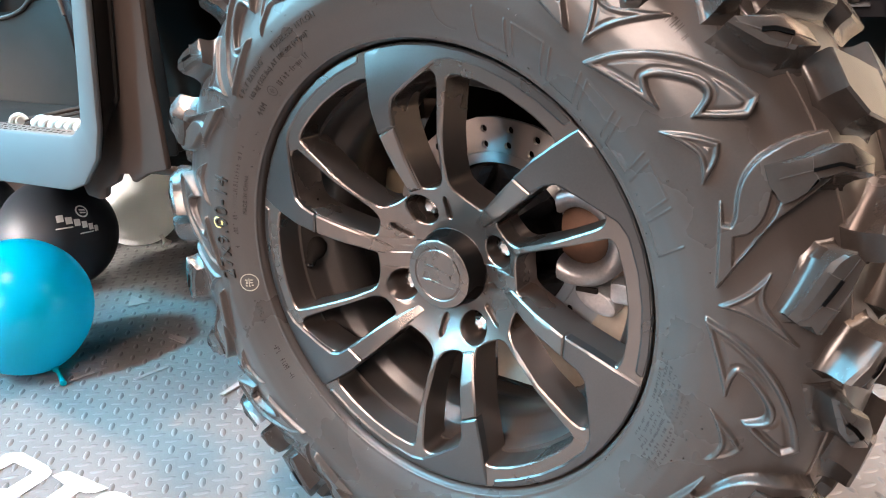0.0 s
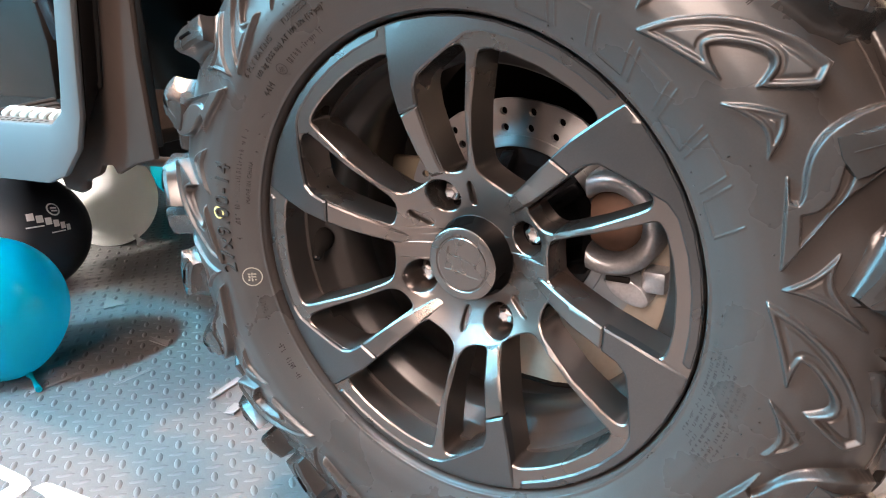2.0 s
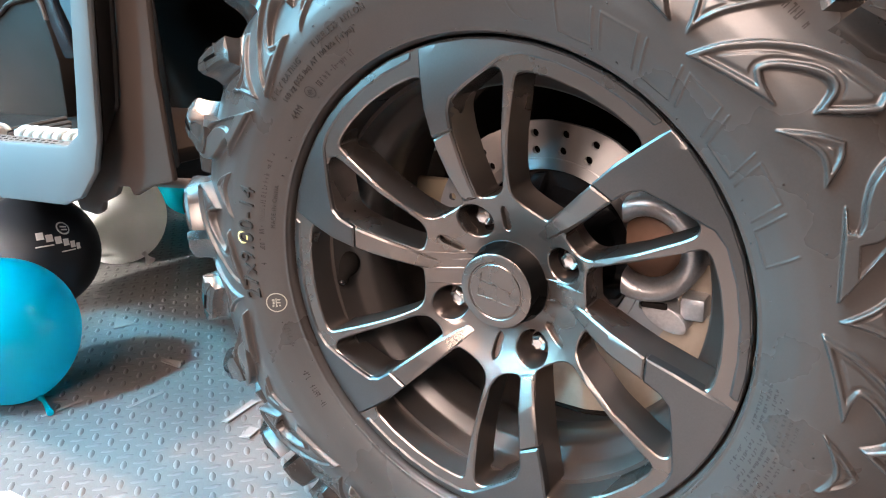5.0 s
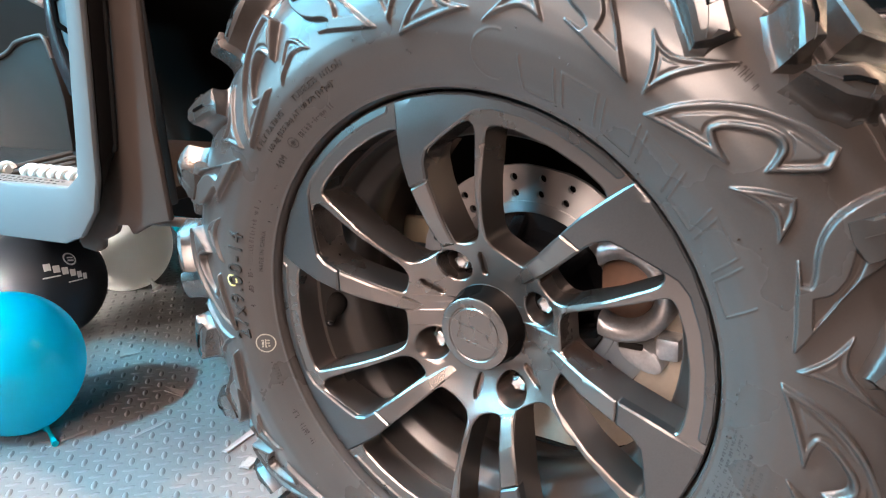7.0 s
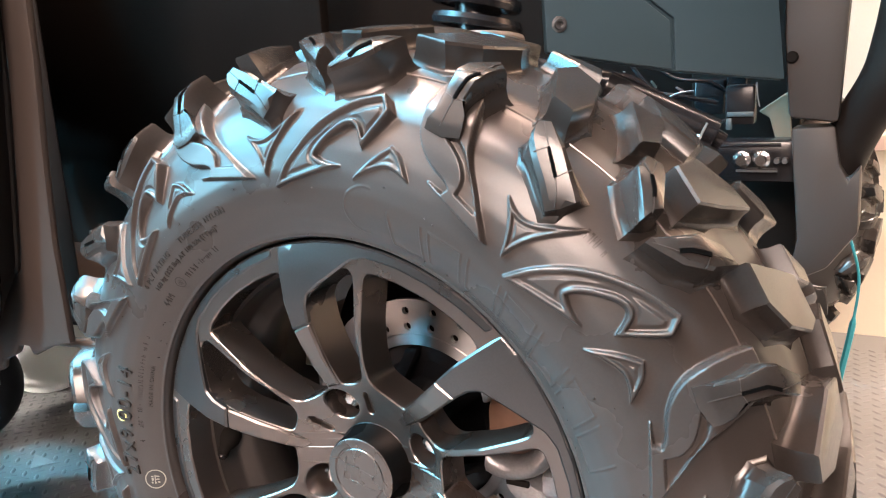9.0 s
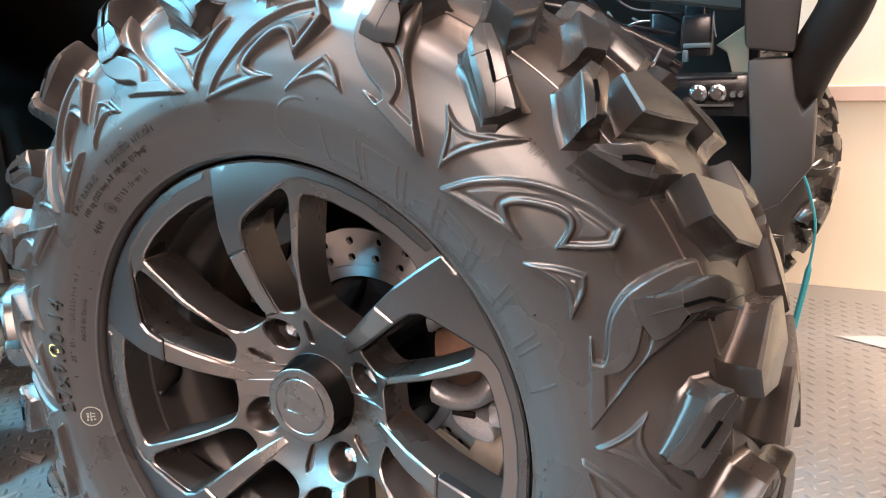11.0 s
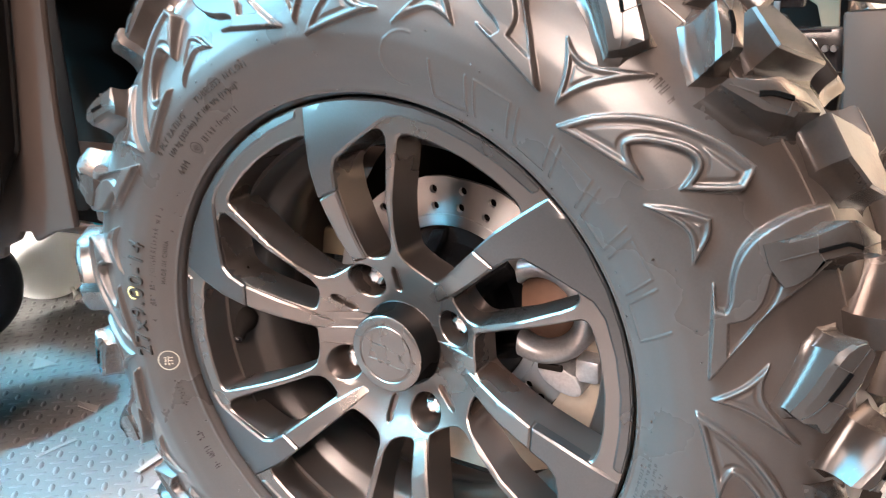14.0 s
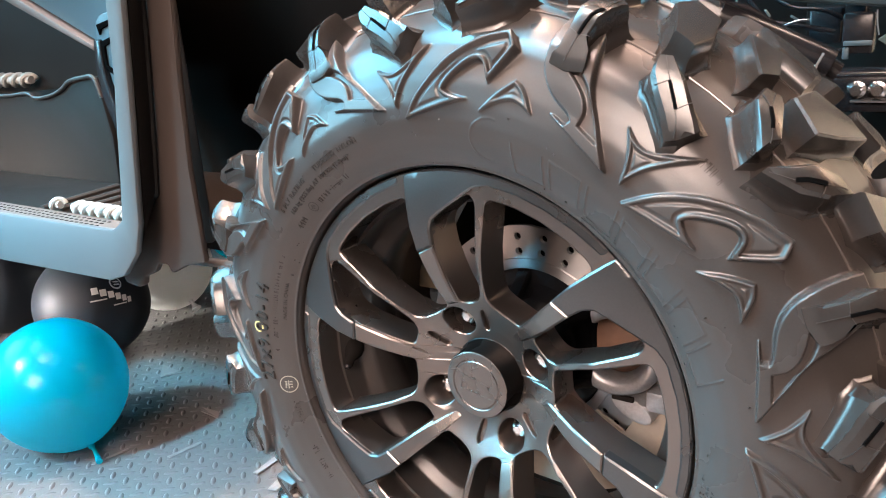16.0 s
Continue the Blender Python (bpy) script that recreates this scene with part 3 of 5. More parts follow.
def build_tyre(parent, columns, rows, moulded=True):
    tyre = new("tyre", carcass(columns, rows, moulded))
    tyre.parent = parent
    tyre["label"] = "chunky black off-road tyre with curved tread lugs"
    for name, outlines in LUGS.items():
        for number, outline in enumerate(outlines):
            cut = SIPES[number] if name == "shoulder_lug" else None
            first = part(name, lug_bm(outline, cut), LUG_RUBBER, tyre, smooth=27)
            for k in range(1, COUNT):
                again(first, tyre, Matrix.Rotation(radians(45 * k), 4, "Y"))
            mirror = [(a + 22.5, 2 * Y_MID + 0.004 - y) for a, y in outline]
            other = part(name, lug_bm(mirror), LUG_RUBBER, tyre, smooth=27)
            for k in range(1, COUNT):
                again(other, tyre, Matrix.Rotation(radians(45 * k), 4, "Y"))
    seam_y = side_y(0.3142)
    ring_bm = lathe([(0.3142 + 0.0011 * math.cos(a), seam_y + 0.0011 * math.sin(a)) for a in (math.pi * k / 4 for k in range(8))], 240, True)
    part("mould_seam", ring_bm, SEAM, tyre, "thin mould seam along the shoulder, coloured paler as a glint")
    # Sipes are raised black strips, coloured as the shade inside a cut.
    cuts = [("sipe", [cut[:2], cut[2:]], 0.0011, 0.0010) for cut in SIPES[1:3]] + [("sipe", [SIPES[3][:2], SIPES[3][2:]], 0.0015, 0.0011)] + [("sipe", [(68.3, -0.0068), (68.0, -0.0004), (67.1, 0.0049)], 0.0011, 0.0010)]
    cuts += [("mould_line", line, 0.00026, 0.0004) for line in HAIRS]
    for name, line, half, lift in cuts:
        first = part(name, strip_bm(line, half, lift), CUT_SHADE if name == "sipe" else LETTER, tyre)
        for k in range(1, COUNT):
            again(first, tyre, Matrix.Rotation(radians(45 * k), 4, "Y"))
    return tyre


wheel = thing("front_wheel", "black off-road wheel with satin black alloy rim standing on the floor", "wheel", m=pose(0, 0, HUB))
tyre = build_tyre(wheel, 2240, 215)


def on_side(deg, r, lift=0.0004):
    return polar(deg, r, side_y(r) - lift)


def bent_text(words, size, deg, r, depth=0.0007, mat=RUBBER, tracking=1.0):
    """Raised writing along the sidewall: it starts at deg, runs clockwise, with its foot at radius r."""
    curve = bpy.data.curves.new("text", "FONT")
    curve.body, curve.size, curve.extrude, curve.space_character = words, size, depth, tracking
    curve.resolution_u = 3
    temp = bpy.data.objects.new("text", curve)
    me = temp.to_mesh().copy()
    bpy.data.objects.remove(temp)
    me.transform(Matrix.Identity(4))
    for v in me.vertices:
        x, y, z = v.co
        v.co = polar(deg - math.degrees(x / (r + size / 2)), r + y, side_y(r + y) - max(z, -0.0002))
    me.materials.clear()
    me.materials.append(mat)
    ob = new("moulded_text", me)
    ob.parent = tyre
    ob["label"] = "raised moulded lettering"
    return ob


bent_text("27x9.00-14", 0.0205, 188.0, 0.2240, 0.0018, LETTER, 1.16)
bent_text("TUBELESS  NYLON", 0.0066, 125.2, 0.2292, 0.0006, LETTER, 1.12)
bent_text("6 PLY RATING", 0.0066, 140.5, 0.2292, 0.0006, LETTER, 1.12)
bent_text("160 kg (355 lbs) AT 100 kPa (14 psi)", 0.0058, 139.0, 0.2205, 0.0006, LETTER, 1.08)
bent_text("44M", 0.0072, 141.4, 0.2088, 0.0006, LETTER, 1.15)
bent_text("MADE IN CHINA", 0.0046, 170.5, 0.2060, 0.0005, LETTER, 1.25)


def text_bars(deg0, deg1, r, tall, seed):
    """A line of unreadable small writing, as short raised bars."""
    rnd = random.Random(seed)
    bm = bmesh.new()
    a = deg0
    while a > deg1:
        w = rnd.uniform(0.32, 0.5)
        strokes = []
        if rnd.random() > 0.16:
            thin = 0.13
            if rnd.random() < 0.7:
                strokes.append((a, a - thin, 0.0, rnd.choice((0.7, 1.0, 1.0))))
            if rnd.random() < 0.45:
                strokes.append((a - w + thin, a - w, 0.0, rnd.choice((0.65, 1.0))))
            low = rnd.choice((0.0, 0.4, 0.8))
            strokes.append((a - 0.5 * thin, a - w + 0.5 * thin, low, low + 0.2))
        for d0, d1, lo0, hi0 in strokes:
            quad = [(d0, r + tall * lo0), (d1, r + tall * lo0), (d1, r + tall * hi0), (d0, r + tall * hi0)]
            hi = [bm.verts.new(on_side(d, q, 0.0003)) for d, q in quad]
            lo = [bm.verts.new(on_side(d, q, -0.001)) for d, q in quad]
            bm.faces.new(hi)
            for i in range(4):
                bm.faces.new((hi[i], lo[i], lo[(i + 1) % 4], hi[(i + 1) % 4]))
        a -= w + rnd.choice((0.18, 0.22, 0.3, 0.6))
    bmesh.ops.recalc_face_normals(bm, faces=bm.faces)
    part("moulded_text_line", bm, LUG_RUBBER, tyre, "line of tiny raised lettering")


text_bars(130.6, 118.5, 0.2078, 0.0042, 3)
for k in range(7):
    text_bars(-3 - 2 * k * 0.6, -24 - k * 0.8, 0.2040 + 0.0042 * k, 0.0022, 10 + k)
text_bars(-142, -152, 0.2080, 0.0045, 21)
text_bars(-158, -166, 0.2080, 0.0045, 22)
text_bars(180, 152, 0.2145, 0.0040, 23)
text_bars(46.9, 43.6, 0.2850, 0.0058, 24)


def ring_mark(deg, r, radius, width, mat, name, label, bars=False):
    bm = bmesh.new()
    c = on_side(deg, r, 0)
    steps = 28

    def at(dx, dz):
        p = Vector((c.x + dx, 0, c.z + dz))
        q = math.hypot(p.x, p.z)
        return Vector((p.x, side_y(q) - 0.0006, p.z))

    rings = [[bm.verts.new(at(q * math.cos(2 * math.pi * k / steps), q * math.sin(2 * math.pi * k / steps))) for k in range(steps)] for q in (radius, radius - width)]
    for k in range(steps):
        bm.faces.new((rings[0][k], rings[0][(k + 1) % steps], rings[1][(k + 1) % steps], rings[1][k]))
    if bars:
        s = radius * 0.62
        for dx, dz, w, h in ((-.38, .35, .30, .16), (.32, .38, .34, .14), (-.35, -.05, .22, .34), (.30, -.02, .36, .14), (.05, -.5, .18, .24), (.45, -.42, .2, .16), (0, 0.05, .1, .9), (-.4, -.5, .2, .2)):
            vs = [bm.verts.new(at(s * (dx + i * w) * 1.2, s * (dz + j * h) * 1.2)) for i, j in ((-.6, -.6), (.6, -.6), (.6, .6), (-.6, .6))]
            bm.faces.new(vs)
    bmesh.ops.recalc_face_normals(bm, faces=bm.faces)
    part(name, bm, mat, tyre, label)


ring_mark(-170.4, 0.2120, 0.0090, 0.0010, STAMP, "inspection_stamp", "round cream ink stamp", True)
ring_mark(133.2, 0.2108, 0.0046, 0.0007, LETTER, "approval_ring", "small raised approval ring", True)
ring_mark(173.8, 0.2350, 0.0058, 0.0016, YELLOW, "balance_mark", "small yellow paint ring")


def vent_nubs():
    rnd = random.Random(5)
    bm = bmesh.new()
    places = [(82.5 - 16.6 * k, 0.1988) for k in range(22)]
    places += [(rnd.uniform(0, 360), rnd.choice((0.2, 0.206, 0.224, 0.236, 0.243)) + rnd.uniform(-0.002, 0.002)) for k in range(90)]
    for a, r in places:
        p = on_side(a, r, -0.0005)
        q = p + Vector((rnd.uniform(-.0012, .0012), -rnd.uniform(0.0012, 0.003), rnd.uniform(-.0012, .0012)))
        vs = [bm.verts.new(p + Vector((0.0010 * math.cos(t), 0, 0.0010 * math.sin(t)))) for t in (0, 1.57, 3.14, 4.71)]
        tip = bm.verts.new(q)
        for i in range(4):
            bm.faces.new((vs[i], vs[(i + 1) % 4], tip))
    ob = part("vent_nubs", bm, RUBBER, tyre, "tiny rubber vent hairs")
    ob["kind"] = "stuff"


vent_nubs()

# ---- rim ----
rim = new("rim", None)
rim.parent = wheel
rim["label"] = "satin black six-spoke-pair alloy rim with dark grey inserts"
rim.empty_display_size = 0.03
LIP = [(0.1780, 0.034), (0.1840, 0.0200), (0.1890, 0.0120), (0.1905, 0.0085), (0.1925, 0.0080), (0.1934, 0.0090), (0.1936, 0.0160), (0.186, 0.024), (0.1800, 0.036)]
part("rim_lip", lathe(LIP, 192, closed=True), RIM, rim, smooth=40)
WELL = [(0.1702, 0.030), (0.1685, 0.050), (0.1660, 0.0535), (0.1560, 0.058), (0.1530, 0.064), (0.1530, 0.098), (0.1580, 0.104), (0.1680, 0.130), (0.1720, 0.185), (0.1860, 0.192),
        (0.1880, 0.190), (0.1760, 0.180), (0.1720, 0.134), (0.1600, 0.070), (0.1740, 0.046), (0.1740, 0.030)]
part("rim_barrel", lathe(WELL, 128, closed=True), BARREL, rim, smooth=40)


def rounded(points, reach, steps=5):
    """An outline of (x, z) with its corners rounded off over reach metres."""
    out, n = [], len(points)
    for i in range(n):
        a, p, b = (Vector(points[(i + k) % n]) for k in (-1, 0, 1))
        da, db = min(reach, 0.48 * (a - p).length), min(reach, 0.48 * (b - p).length)
        s, e = p + (a - p).normalized() * da, p + (b - p).normalized() * db
        for k in range(steps + 1):
            t = k / steps
            out.append(tuple((1 - t) ** 2 * s + 2 * t * (1 - t) * p + t * t * e))
    return out


def grown(points, by):
    """An outline of (x, z) moved outwards."""
    n = len(points)
    area = sum(points[i][0] * points[(i + 1) % n][1] - points[(i + 1) % n][0] * points[i][1] for i in range(n))
    sign = 1 if area > 0 else -1
    out = []
    for i in range(n):
        ax, az = points[i - 1]
        bx, bz = points[(i + 1) % n]
        d = Vector((bz - az, ax - bx)) * sign
        d = d.normalized() if d.length > 1e-9 else Vector((0, 0))
        out.append((points[i][0] + d.x * by, points[i][1] + d.y * by))
    return out


def flat(a, r):
    return (r * math.cos(radians(a)), r * math.sin(radians(a)))


def circle(cx, cz, r, n):
    return [(cx + r * math.cos(2 * math.pi * k / n), cz + r * math.sin(2 * math.pi * k / n)) for k in range(n)]


START = 105
NUTS, BOLT_CIRCLE = [115 + 90 * k for k in range(4)], 0.056
SLOTS = [87, 148, 262, 321]
FACE_R = [0.030, 0.046, 0.058, 0.070, 0.080, 0.100, 0.125, 0.150, 0.172, 0.195]
FACE_Y = [0.0420, 0.0375, 0.0330, 0.0270, 0.0220, 0.0134, 0.0068, 0.0046, 0.0042, 0.0046]
WINDOW_SMALL = [(-3.9, .1290), (-4.5, .1440), (-6.4, .1525), (-11.2, .1605), (-17.4, .1722), (-19.6, .1738), (-21.1, .1690), (-21.4, .1600), (-21.5, .1250),
                (-20.4, .0850), (-17.2, .0768), (-10.5, .0735), (-2.2, .0742), (-2.8, .0900), (-3.4, .1100)]
WINDOW_LARGE = [(-24.5, .1716), (-26.8, .1738), (-33, .1744), (-41, .1746), (-49.5, .1746), (-56, .1740), (-58.4, .1712), (-58.2, .1650), (-57.4, .1500), (-56.0, .1250),
                (-55.2, .1150), (-52.2, .0800), (-49.6, .0722), (-46, .0716), (-36, .0718), (-27.6, .0757), (-24.3, .0815), (-23.7, .1040), (-24.0, .1283), (-24.3, .1640)]


def face_y(x, z):
    return float(np.interp(math.hypot(x, z), FACE_R, FACE_Y))


def rim_face():
    """The front of the rim as one casting: ring, spokes and hub, pierced by twelve windows, with bolt wells and slots."""
    loops = []  # outline, chamfer, depth, through or not, narrowing
    for k in range(6):
        for win, reach in ((WINDOW_SMALL, .0040), (WINDOW_LARGE, .0050)):
            pts = rounded([flat(START - 60 * k + a, r) for a, r in win], reach)
            loops.append((pts, .0013, .034, True, .0006))
    for a in NUTS:
        loops.append((circle(*flat(a, BOLT_CIRCLE), 0.0145, 32), .0010, .030, False, .0012))
    for a in SLOTS:
        c, sn = math.cos(radians(a)), math.sin(radians(a))
        pts = [(c * r - sn * t, sn * r + c * t) for r, t in ((.0445, -.0014), (.0470, -.0030), (.0620, -.0030), (.0665, -.0008), (.0665, .0008), (.0620, .0030), (.0470, .0030), (.0445, .0014))]
        loops.append((rounded(pts, .0012, 3), .0008, .0045, False, .0004))
    bm = bmesh.new()
    edges, walls = [], []
    rim_pts = circle(0, 0, 0.1924, 180)
    for pts, chamfer, depth, opened, narrow in [(rim_pts, 0, 0.02, True, 0)] + loops:
        outer = grown(pts, chamfer) if chamfer else pts
        vs = [bm.verts.new((x, face_y(x, z), z)) for x, z in outer]
        edges += [bm.edges.new((vs[i], vs[(i + 1) % len(vs)])) for i in range(len(vs))]
        walls.append((outer, pts, chamfer, depth, opened, narrow))
    bmesh.ops.triangle_fill(bm, edges=edges, use_beauty=True, use_dissolve=False, normal=(0, -1, 0))
    for size in (0.020, 0.010):
        bmesh.ops.subdivide_edges(bm, edges=[e for e in bm.edges if e.is_valid and len(e.link_faces) == 2 and e.calc_length() > size], cuts=1)
        bmesh.ops.triangulate(bm, faces=[f for f in bm.faces if len(f.verts) > 3])
    for v in bm.verts:
        v.co.y = face_y(v.co.x, v.co.z)
    for vs, pts, chamfer, depth, opened, narrow in walls:
        rows = [[bm.verts.new((x, face_y(x, z), z)) for x, z in vs]]
        if chamfer:
            rows.append([bm.verts.new((x, face_y(x, z) + chamfer * 0.9, z)) for x, z in pts])
        rows.append([bm.verts.new((x, face_y(x, z) + depth, z)) for x, z in (grown(pts, -narrow) if narrow else pts)])
        n = len(vs)
        for p, q in zip(rows, rows[1:]):
            for i in range(n):
                bm.faces.new((p[i], q[i], q[(i + 1) % n], p[(i + 1) % n]))
        if not opened:
            bm.faces.new(rows[-1])
    bmesh.ops.remove_doubles(bm, verts=bm.verts, dist=2e-6)
    bmesh.ops.recalc_face_normals(bm, faces=bm.faces)
    return bm


part("rim_face", rim_face(), RIM, rim, smooth=28)



def insert_y(x, z):
    """The inserts lie proud of the casting and roll away towards the tyre."""
    r = math.hypot(x, z)
    return face_y(x, z) - 0.0036 + 1.1 * max(r - 0.140, 0) ** 2


def spoke_y(x, z):
    """The main spokes stand proud outside and sink into the hub."""
    r = math.hypot(x, z)
    return face_y(x, z) - float(np.interp(r, [0.050, 0.060, 0.085, 0.110, 0.130], [-0.0006, 0.0010, 0.0022, 0.0026, 0.0030]))


def cast_piece(outline, height, chamfer, depth, reach):
    """A raised piece of the casting on an outline of (degrees, radius), with a chamfered edge and a skirt."""
    pts = rounded([flat(a, r) for a, r in outline], reach, 4)
    inner = grown(pts, -chamfer)
    bm = bmesh.new()
    vs = [bm.verts.new((x, height(x, z), z)) for x, z in inner]
    n = len(vs)
    edges = [bm.edges.new((vs[i], vs[(i + 1) % n])) for i in range(n)]
    bmesh.ops.triangle_fill(bm, edges=edges, use_beauty=True, use_dissolve=False, normal=(0, -1, 0))
    for size in (0.016, 0.008):
        bmesh.ops.subdivide_edges(bm, edges=[e for e in bm.edges if e.is_valid and len(e.link_faces) == 2 and e.calc_length() > size], cuts=1)
        bmesh.ops.triangulate(bm, faces=[f for f in bm.faces if len(f.verts) > 3])
    for v in bm.verts:
        v.co.y = height(v.co.x, v.co.z)
    rows = [[bm.verts.new((x, height(x, z), z)) for x, z in inner], [bm.verts.new((x, height(x, z) + chamfer * 0.8, z)) for x, z in pts], [bm.verts.new((x, height(x, z) + depth, z)) for x, z in pts]]
    for p, q in zip(rows, rows[1:]):
        for i in range(n):
            bm.faces.new((p[i], q[i], q[(i + 1) % n], p[(i + 1) % n]))
    bmesh.ops.remove_doubles(bm, verts=bm.verts, dist=2e-6)
    bmesh.ops.recalc_face_normals(bm, faces=bm.faces)
    return bm


INSERT = [(0.2, .1930), (1.6, .1712), (3.2, .1490), (4.2, .1272), (-3.8, .1302), (-4.6, .1440), (-6.4, .1528), (-11.2, .1608), (-17.4, .1725), (-21.2, .1812), (-25, .1846),
          (-33, .1850), (-41, .1850), (-49, .1850), (-54, .1850), (-57.2, .1856), (-58.0, .1900), (-57.8, .1930), (-52, .1934), (-44, .1934), (-36, .1934), (-28, .1934), (-20, .1934), (-12, .1934), (-5, .1934)]
MAIN_SPOKE = [(-3.7, .1294), (4.1, .1264), (4.9, .1150), (6.4, .0950), (8.2, .0800), (9.6, .0700), (13.8, .0505), (4.0, .0505), (0.2, .0700), (-2.1, .0850), (-3.0, .1000)]
SHORT_SPOKE = [(-3.7, .1294), (4.1, .1264), (4.9, .1150), (6.2, .0950), (7.4, .0800), (7.8, .0735), (-1.4, .0735), (-2.1, .0850), (-3.0, .1000)]
insert = part("spoke_insert", cast_piece(INSERT, insert_y, 0.0016, 0.010, 0.0016), FACET, rim, "dark grey faceted spoke insert", smooth=30)
long_spoke = part("main_spoke", cast_piece(MAIN_SPOKE, spoke_y, 0.0016, 0.010, 0.0012), RIM, rim, smooth=30)
short_spoke = part("main_spoke", cast_piece(SHORT_SPOKE, spoke_y, 0.0016, 0.010, 0.0012), RIM, rim, smooth=30)
used = set()
for k in range(6):
    turn = Matrix.Rotation(radians(-START + 60 * k), 4, "Y")
    for o in (insert, short_spoke if k % 3 == 0 else long_spoke):
        if o.name in used:
            again(o, rim, turn)
        else:
            o.matrix_basis = turn
            used.add(o.name)

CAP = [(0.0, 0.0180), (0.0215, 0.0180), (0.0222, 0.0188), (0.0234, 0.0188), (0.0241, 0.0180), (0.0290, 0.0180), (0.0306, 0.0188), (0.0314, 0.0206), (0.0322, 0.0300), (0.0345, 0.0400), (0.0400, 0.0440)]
# Cap side takes a darker colour as shade; the face keeps the rim's.
cap = part("hub_cap", lathe(CAP[6:], 72), CAP_SIDE_SHADE, wheel, "centre cap, its side coloured darker as shade", smooth=40)
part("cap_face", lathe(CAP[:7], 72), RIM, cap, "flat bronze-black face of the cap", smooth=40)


def cap_emblem():
    for line in ([(-.0115, .0140), (-.0130, .0080), (-.0030, .0060), (.0130, .0010), (.0120, -.0035)], [(-.0140, .0020), (-.0160, -.0050), (-.0030, -.0065), (.0060, -.0095), (.0150, -.0105)]):
        part("emblem", tube([(x, 0.0180, z) for x, z in line], 0.0006, 6), RIM, cap)


cap_emblem()


def nut_bm():
    bm = bmesh.new()
    rows = [(0.0092, 0.058, 24), (0.0092, 0.0510, 24), (0.0080, 0.0500, 6), (0.0080, 0.0425, 6), (0.0070, 0.0405, 6), (0.0045, 0.0388, 6), (0.0, 0.0382, 6)]
    rings = []
    for r, y, n in rows:
        pts = []
        for k in range(24):
            a = 2 * math.pi * k / 24
            q = r
            if n == 6:
                q = r * math.cos(math.pi / 6) / math.cos((a % (math.pi / 3)) - math.pi / 6)
            pts.append(bm.verts.new((q * math.cos(a), y, q * math.sin(a))))
        rings.append(pts)
    for p, q in zip(rings, rings[1:]):
        for k in range(24):
            bm.faces.new((p[k], p[(k + 1) % 24], q[(k + 1) % 24], q[k]))
    bmesh.ops.remove_doubles(bm, verts=bm.verts, dist=1e-6)
    bmesh.ops.recalc_face_normals(bm, faces=bm.faces)
    return bm


nut = part("lug_nut", nut_bm(), CHROME, wheel, "chromed lug nut", smooth=25)
for k, a in enumerate(NUTS):
    m = Matrix.Translation(polar(a, BOLT_CIRCLE, 0.004)) @ Matrix.Rotation(0.4 * k, 4, "Y")
    if k == 0:
        nut.matrix_basis = m
    else:
        again(nut, wheel, m)

VALVE = [(0.0, -0.020), (0.0042, -0.020), (0.0050, -0.0185), (0.0052, -0.0120), (0.0075, -0.0095), (0.0105, -0.0045), (0.0114, 0.0010), (0.0105, 0.0060), (0.0070, 0.0100), (0.0, 0.0120)]
valve = part("valve_stem", placed(lathe(VALVE, 28), Matrix.Translation((-0.1690, 0.046, -0.0110)) @ Matrix.Rotation(radians(38), 4, "X") @ Matrix.Rotation(radians(14), 4, "Z")), DARK, wheel, "black rubber tyre valve", smooth=50)
part("valve_cap", placed(lathe([(0.0, -0.0225), (0.0026, -0.0225), (0.0034, -0.0215), (0.0036, -0.0190)], 16), Matrix.Translation((-0.1690, 0.046, -0.0110)) @ Matrix.Rotation(radians(38), 4, "X") @ Matrix.Rotation(radians(14), 4, "Z")), BLACK_GLOSS, valve)

# the wheel across the axle
far_wheel = thing("far_front_wheel", "black off-road wheel on the other end of the axle", "wheel", m=pose(0, 1.38, HUB, 0, 0, 180))
build_tyre(far_wheel, 320, 40, False)
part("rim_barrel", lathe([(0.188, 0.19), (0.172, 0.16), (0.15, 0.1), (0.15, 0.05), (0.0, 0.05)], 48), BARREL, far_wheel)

# ---- vehicle ----
vehicle = thing("utility_vehicle", "side-by-side utility vehicle with grey and black plastic body", "vehicle", m=pose(0, 0, 0))


def disc_bm():
    y = 0.120
    outer = [(r * math.cos(a), r * math.sin(a)) for k in range(96) for a, r in ((2 * math.pi * k / 96, 0.1160 + (0.001 if k % 8 < 4 else 0)),)]
    inner = circle(0, 0, 0.0850, 72)
    holes = [inner]
    for k in range(24):
        for r, off in ((0.0918, 0.4), (0.1062, 0.0)):
            a = radians(15 * k + off + 7)
            holes.append(circle(r * math.cos(a), r * math.sin(a), 0.0037, 10))
    bm = bmesh.new()
    loops = []
    for loop in (outer, *holes):
        vs = [bm.verts.new((x, y, z)) for x, z in loop]
        loops.append((vs, [bm.edges.new((vs[i], vs[(i + 1) % len(vs)])) for i in range(len(vs))]))
    bmesh.ops.triangle_fill(bm, edges=[e for _, es in loops for e in es], use_beauty=True, normal=(0, -1, 0))
    for vs, _ in loops:
        low = [bm.verts.new((v.co.x, y + 0.0045, v.co.z)) for v in vs]
        for i in range(len(vs)):
            bm.faces.new((vs[i], low[i], low[(i + 1) % len(vs)], vs[(i + 1) % len(vs)]))
    bmesh.ops.recalc_face_normals(bm, faces=bm.faces)
    bm.transform(Matrix.Translation((0, 0, HUB)))
    return bm


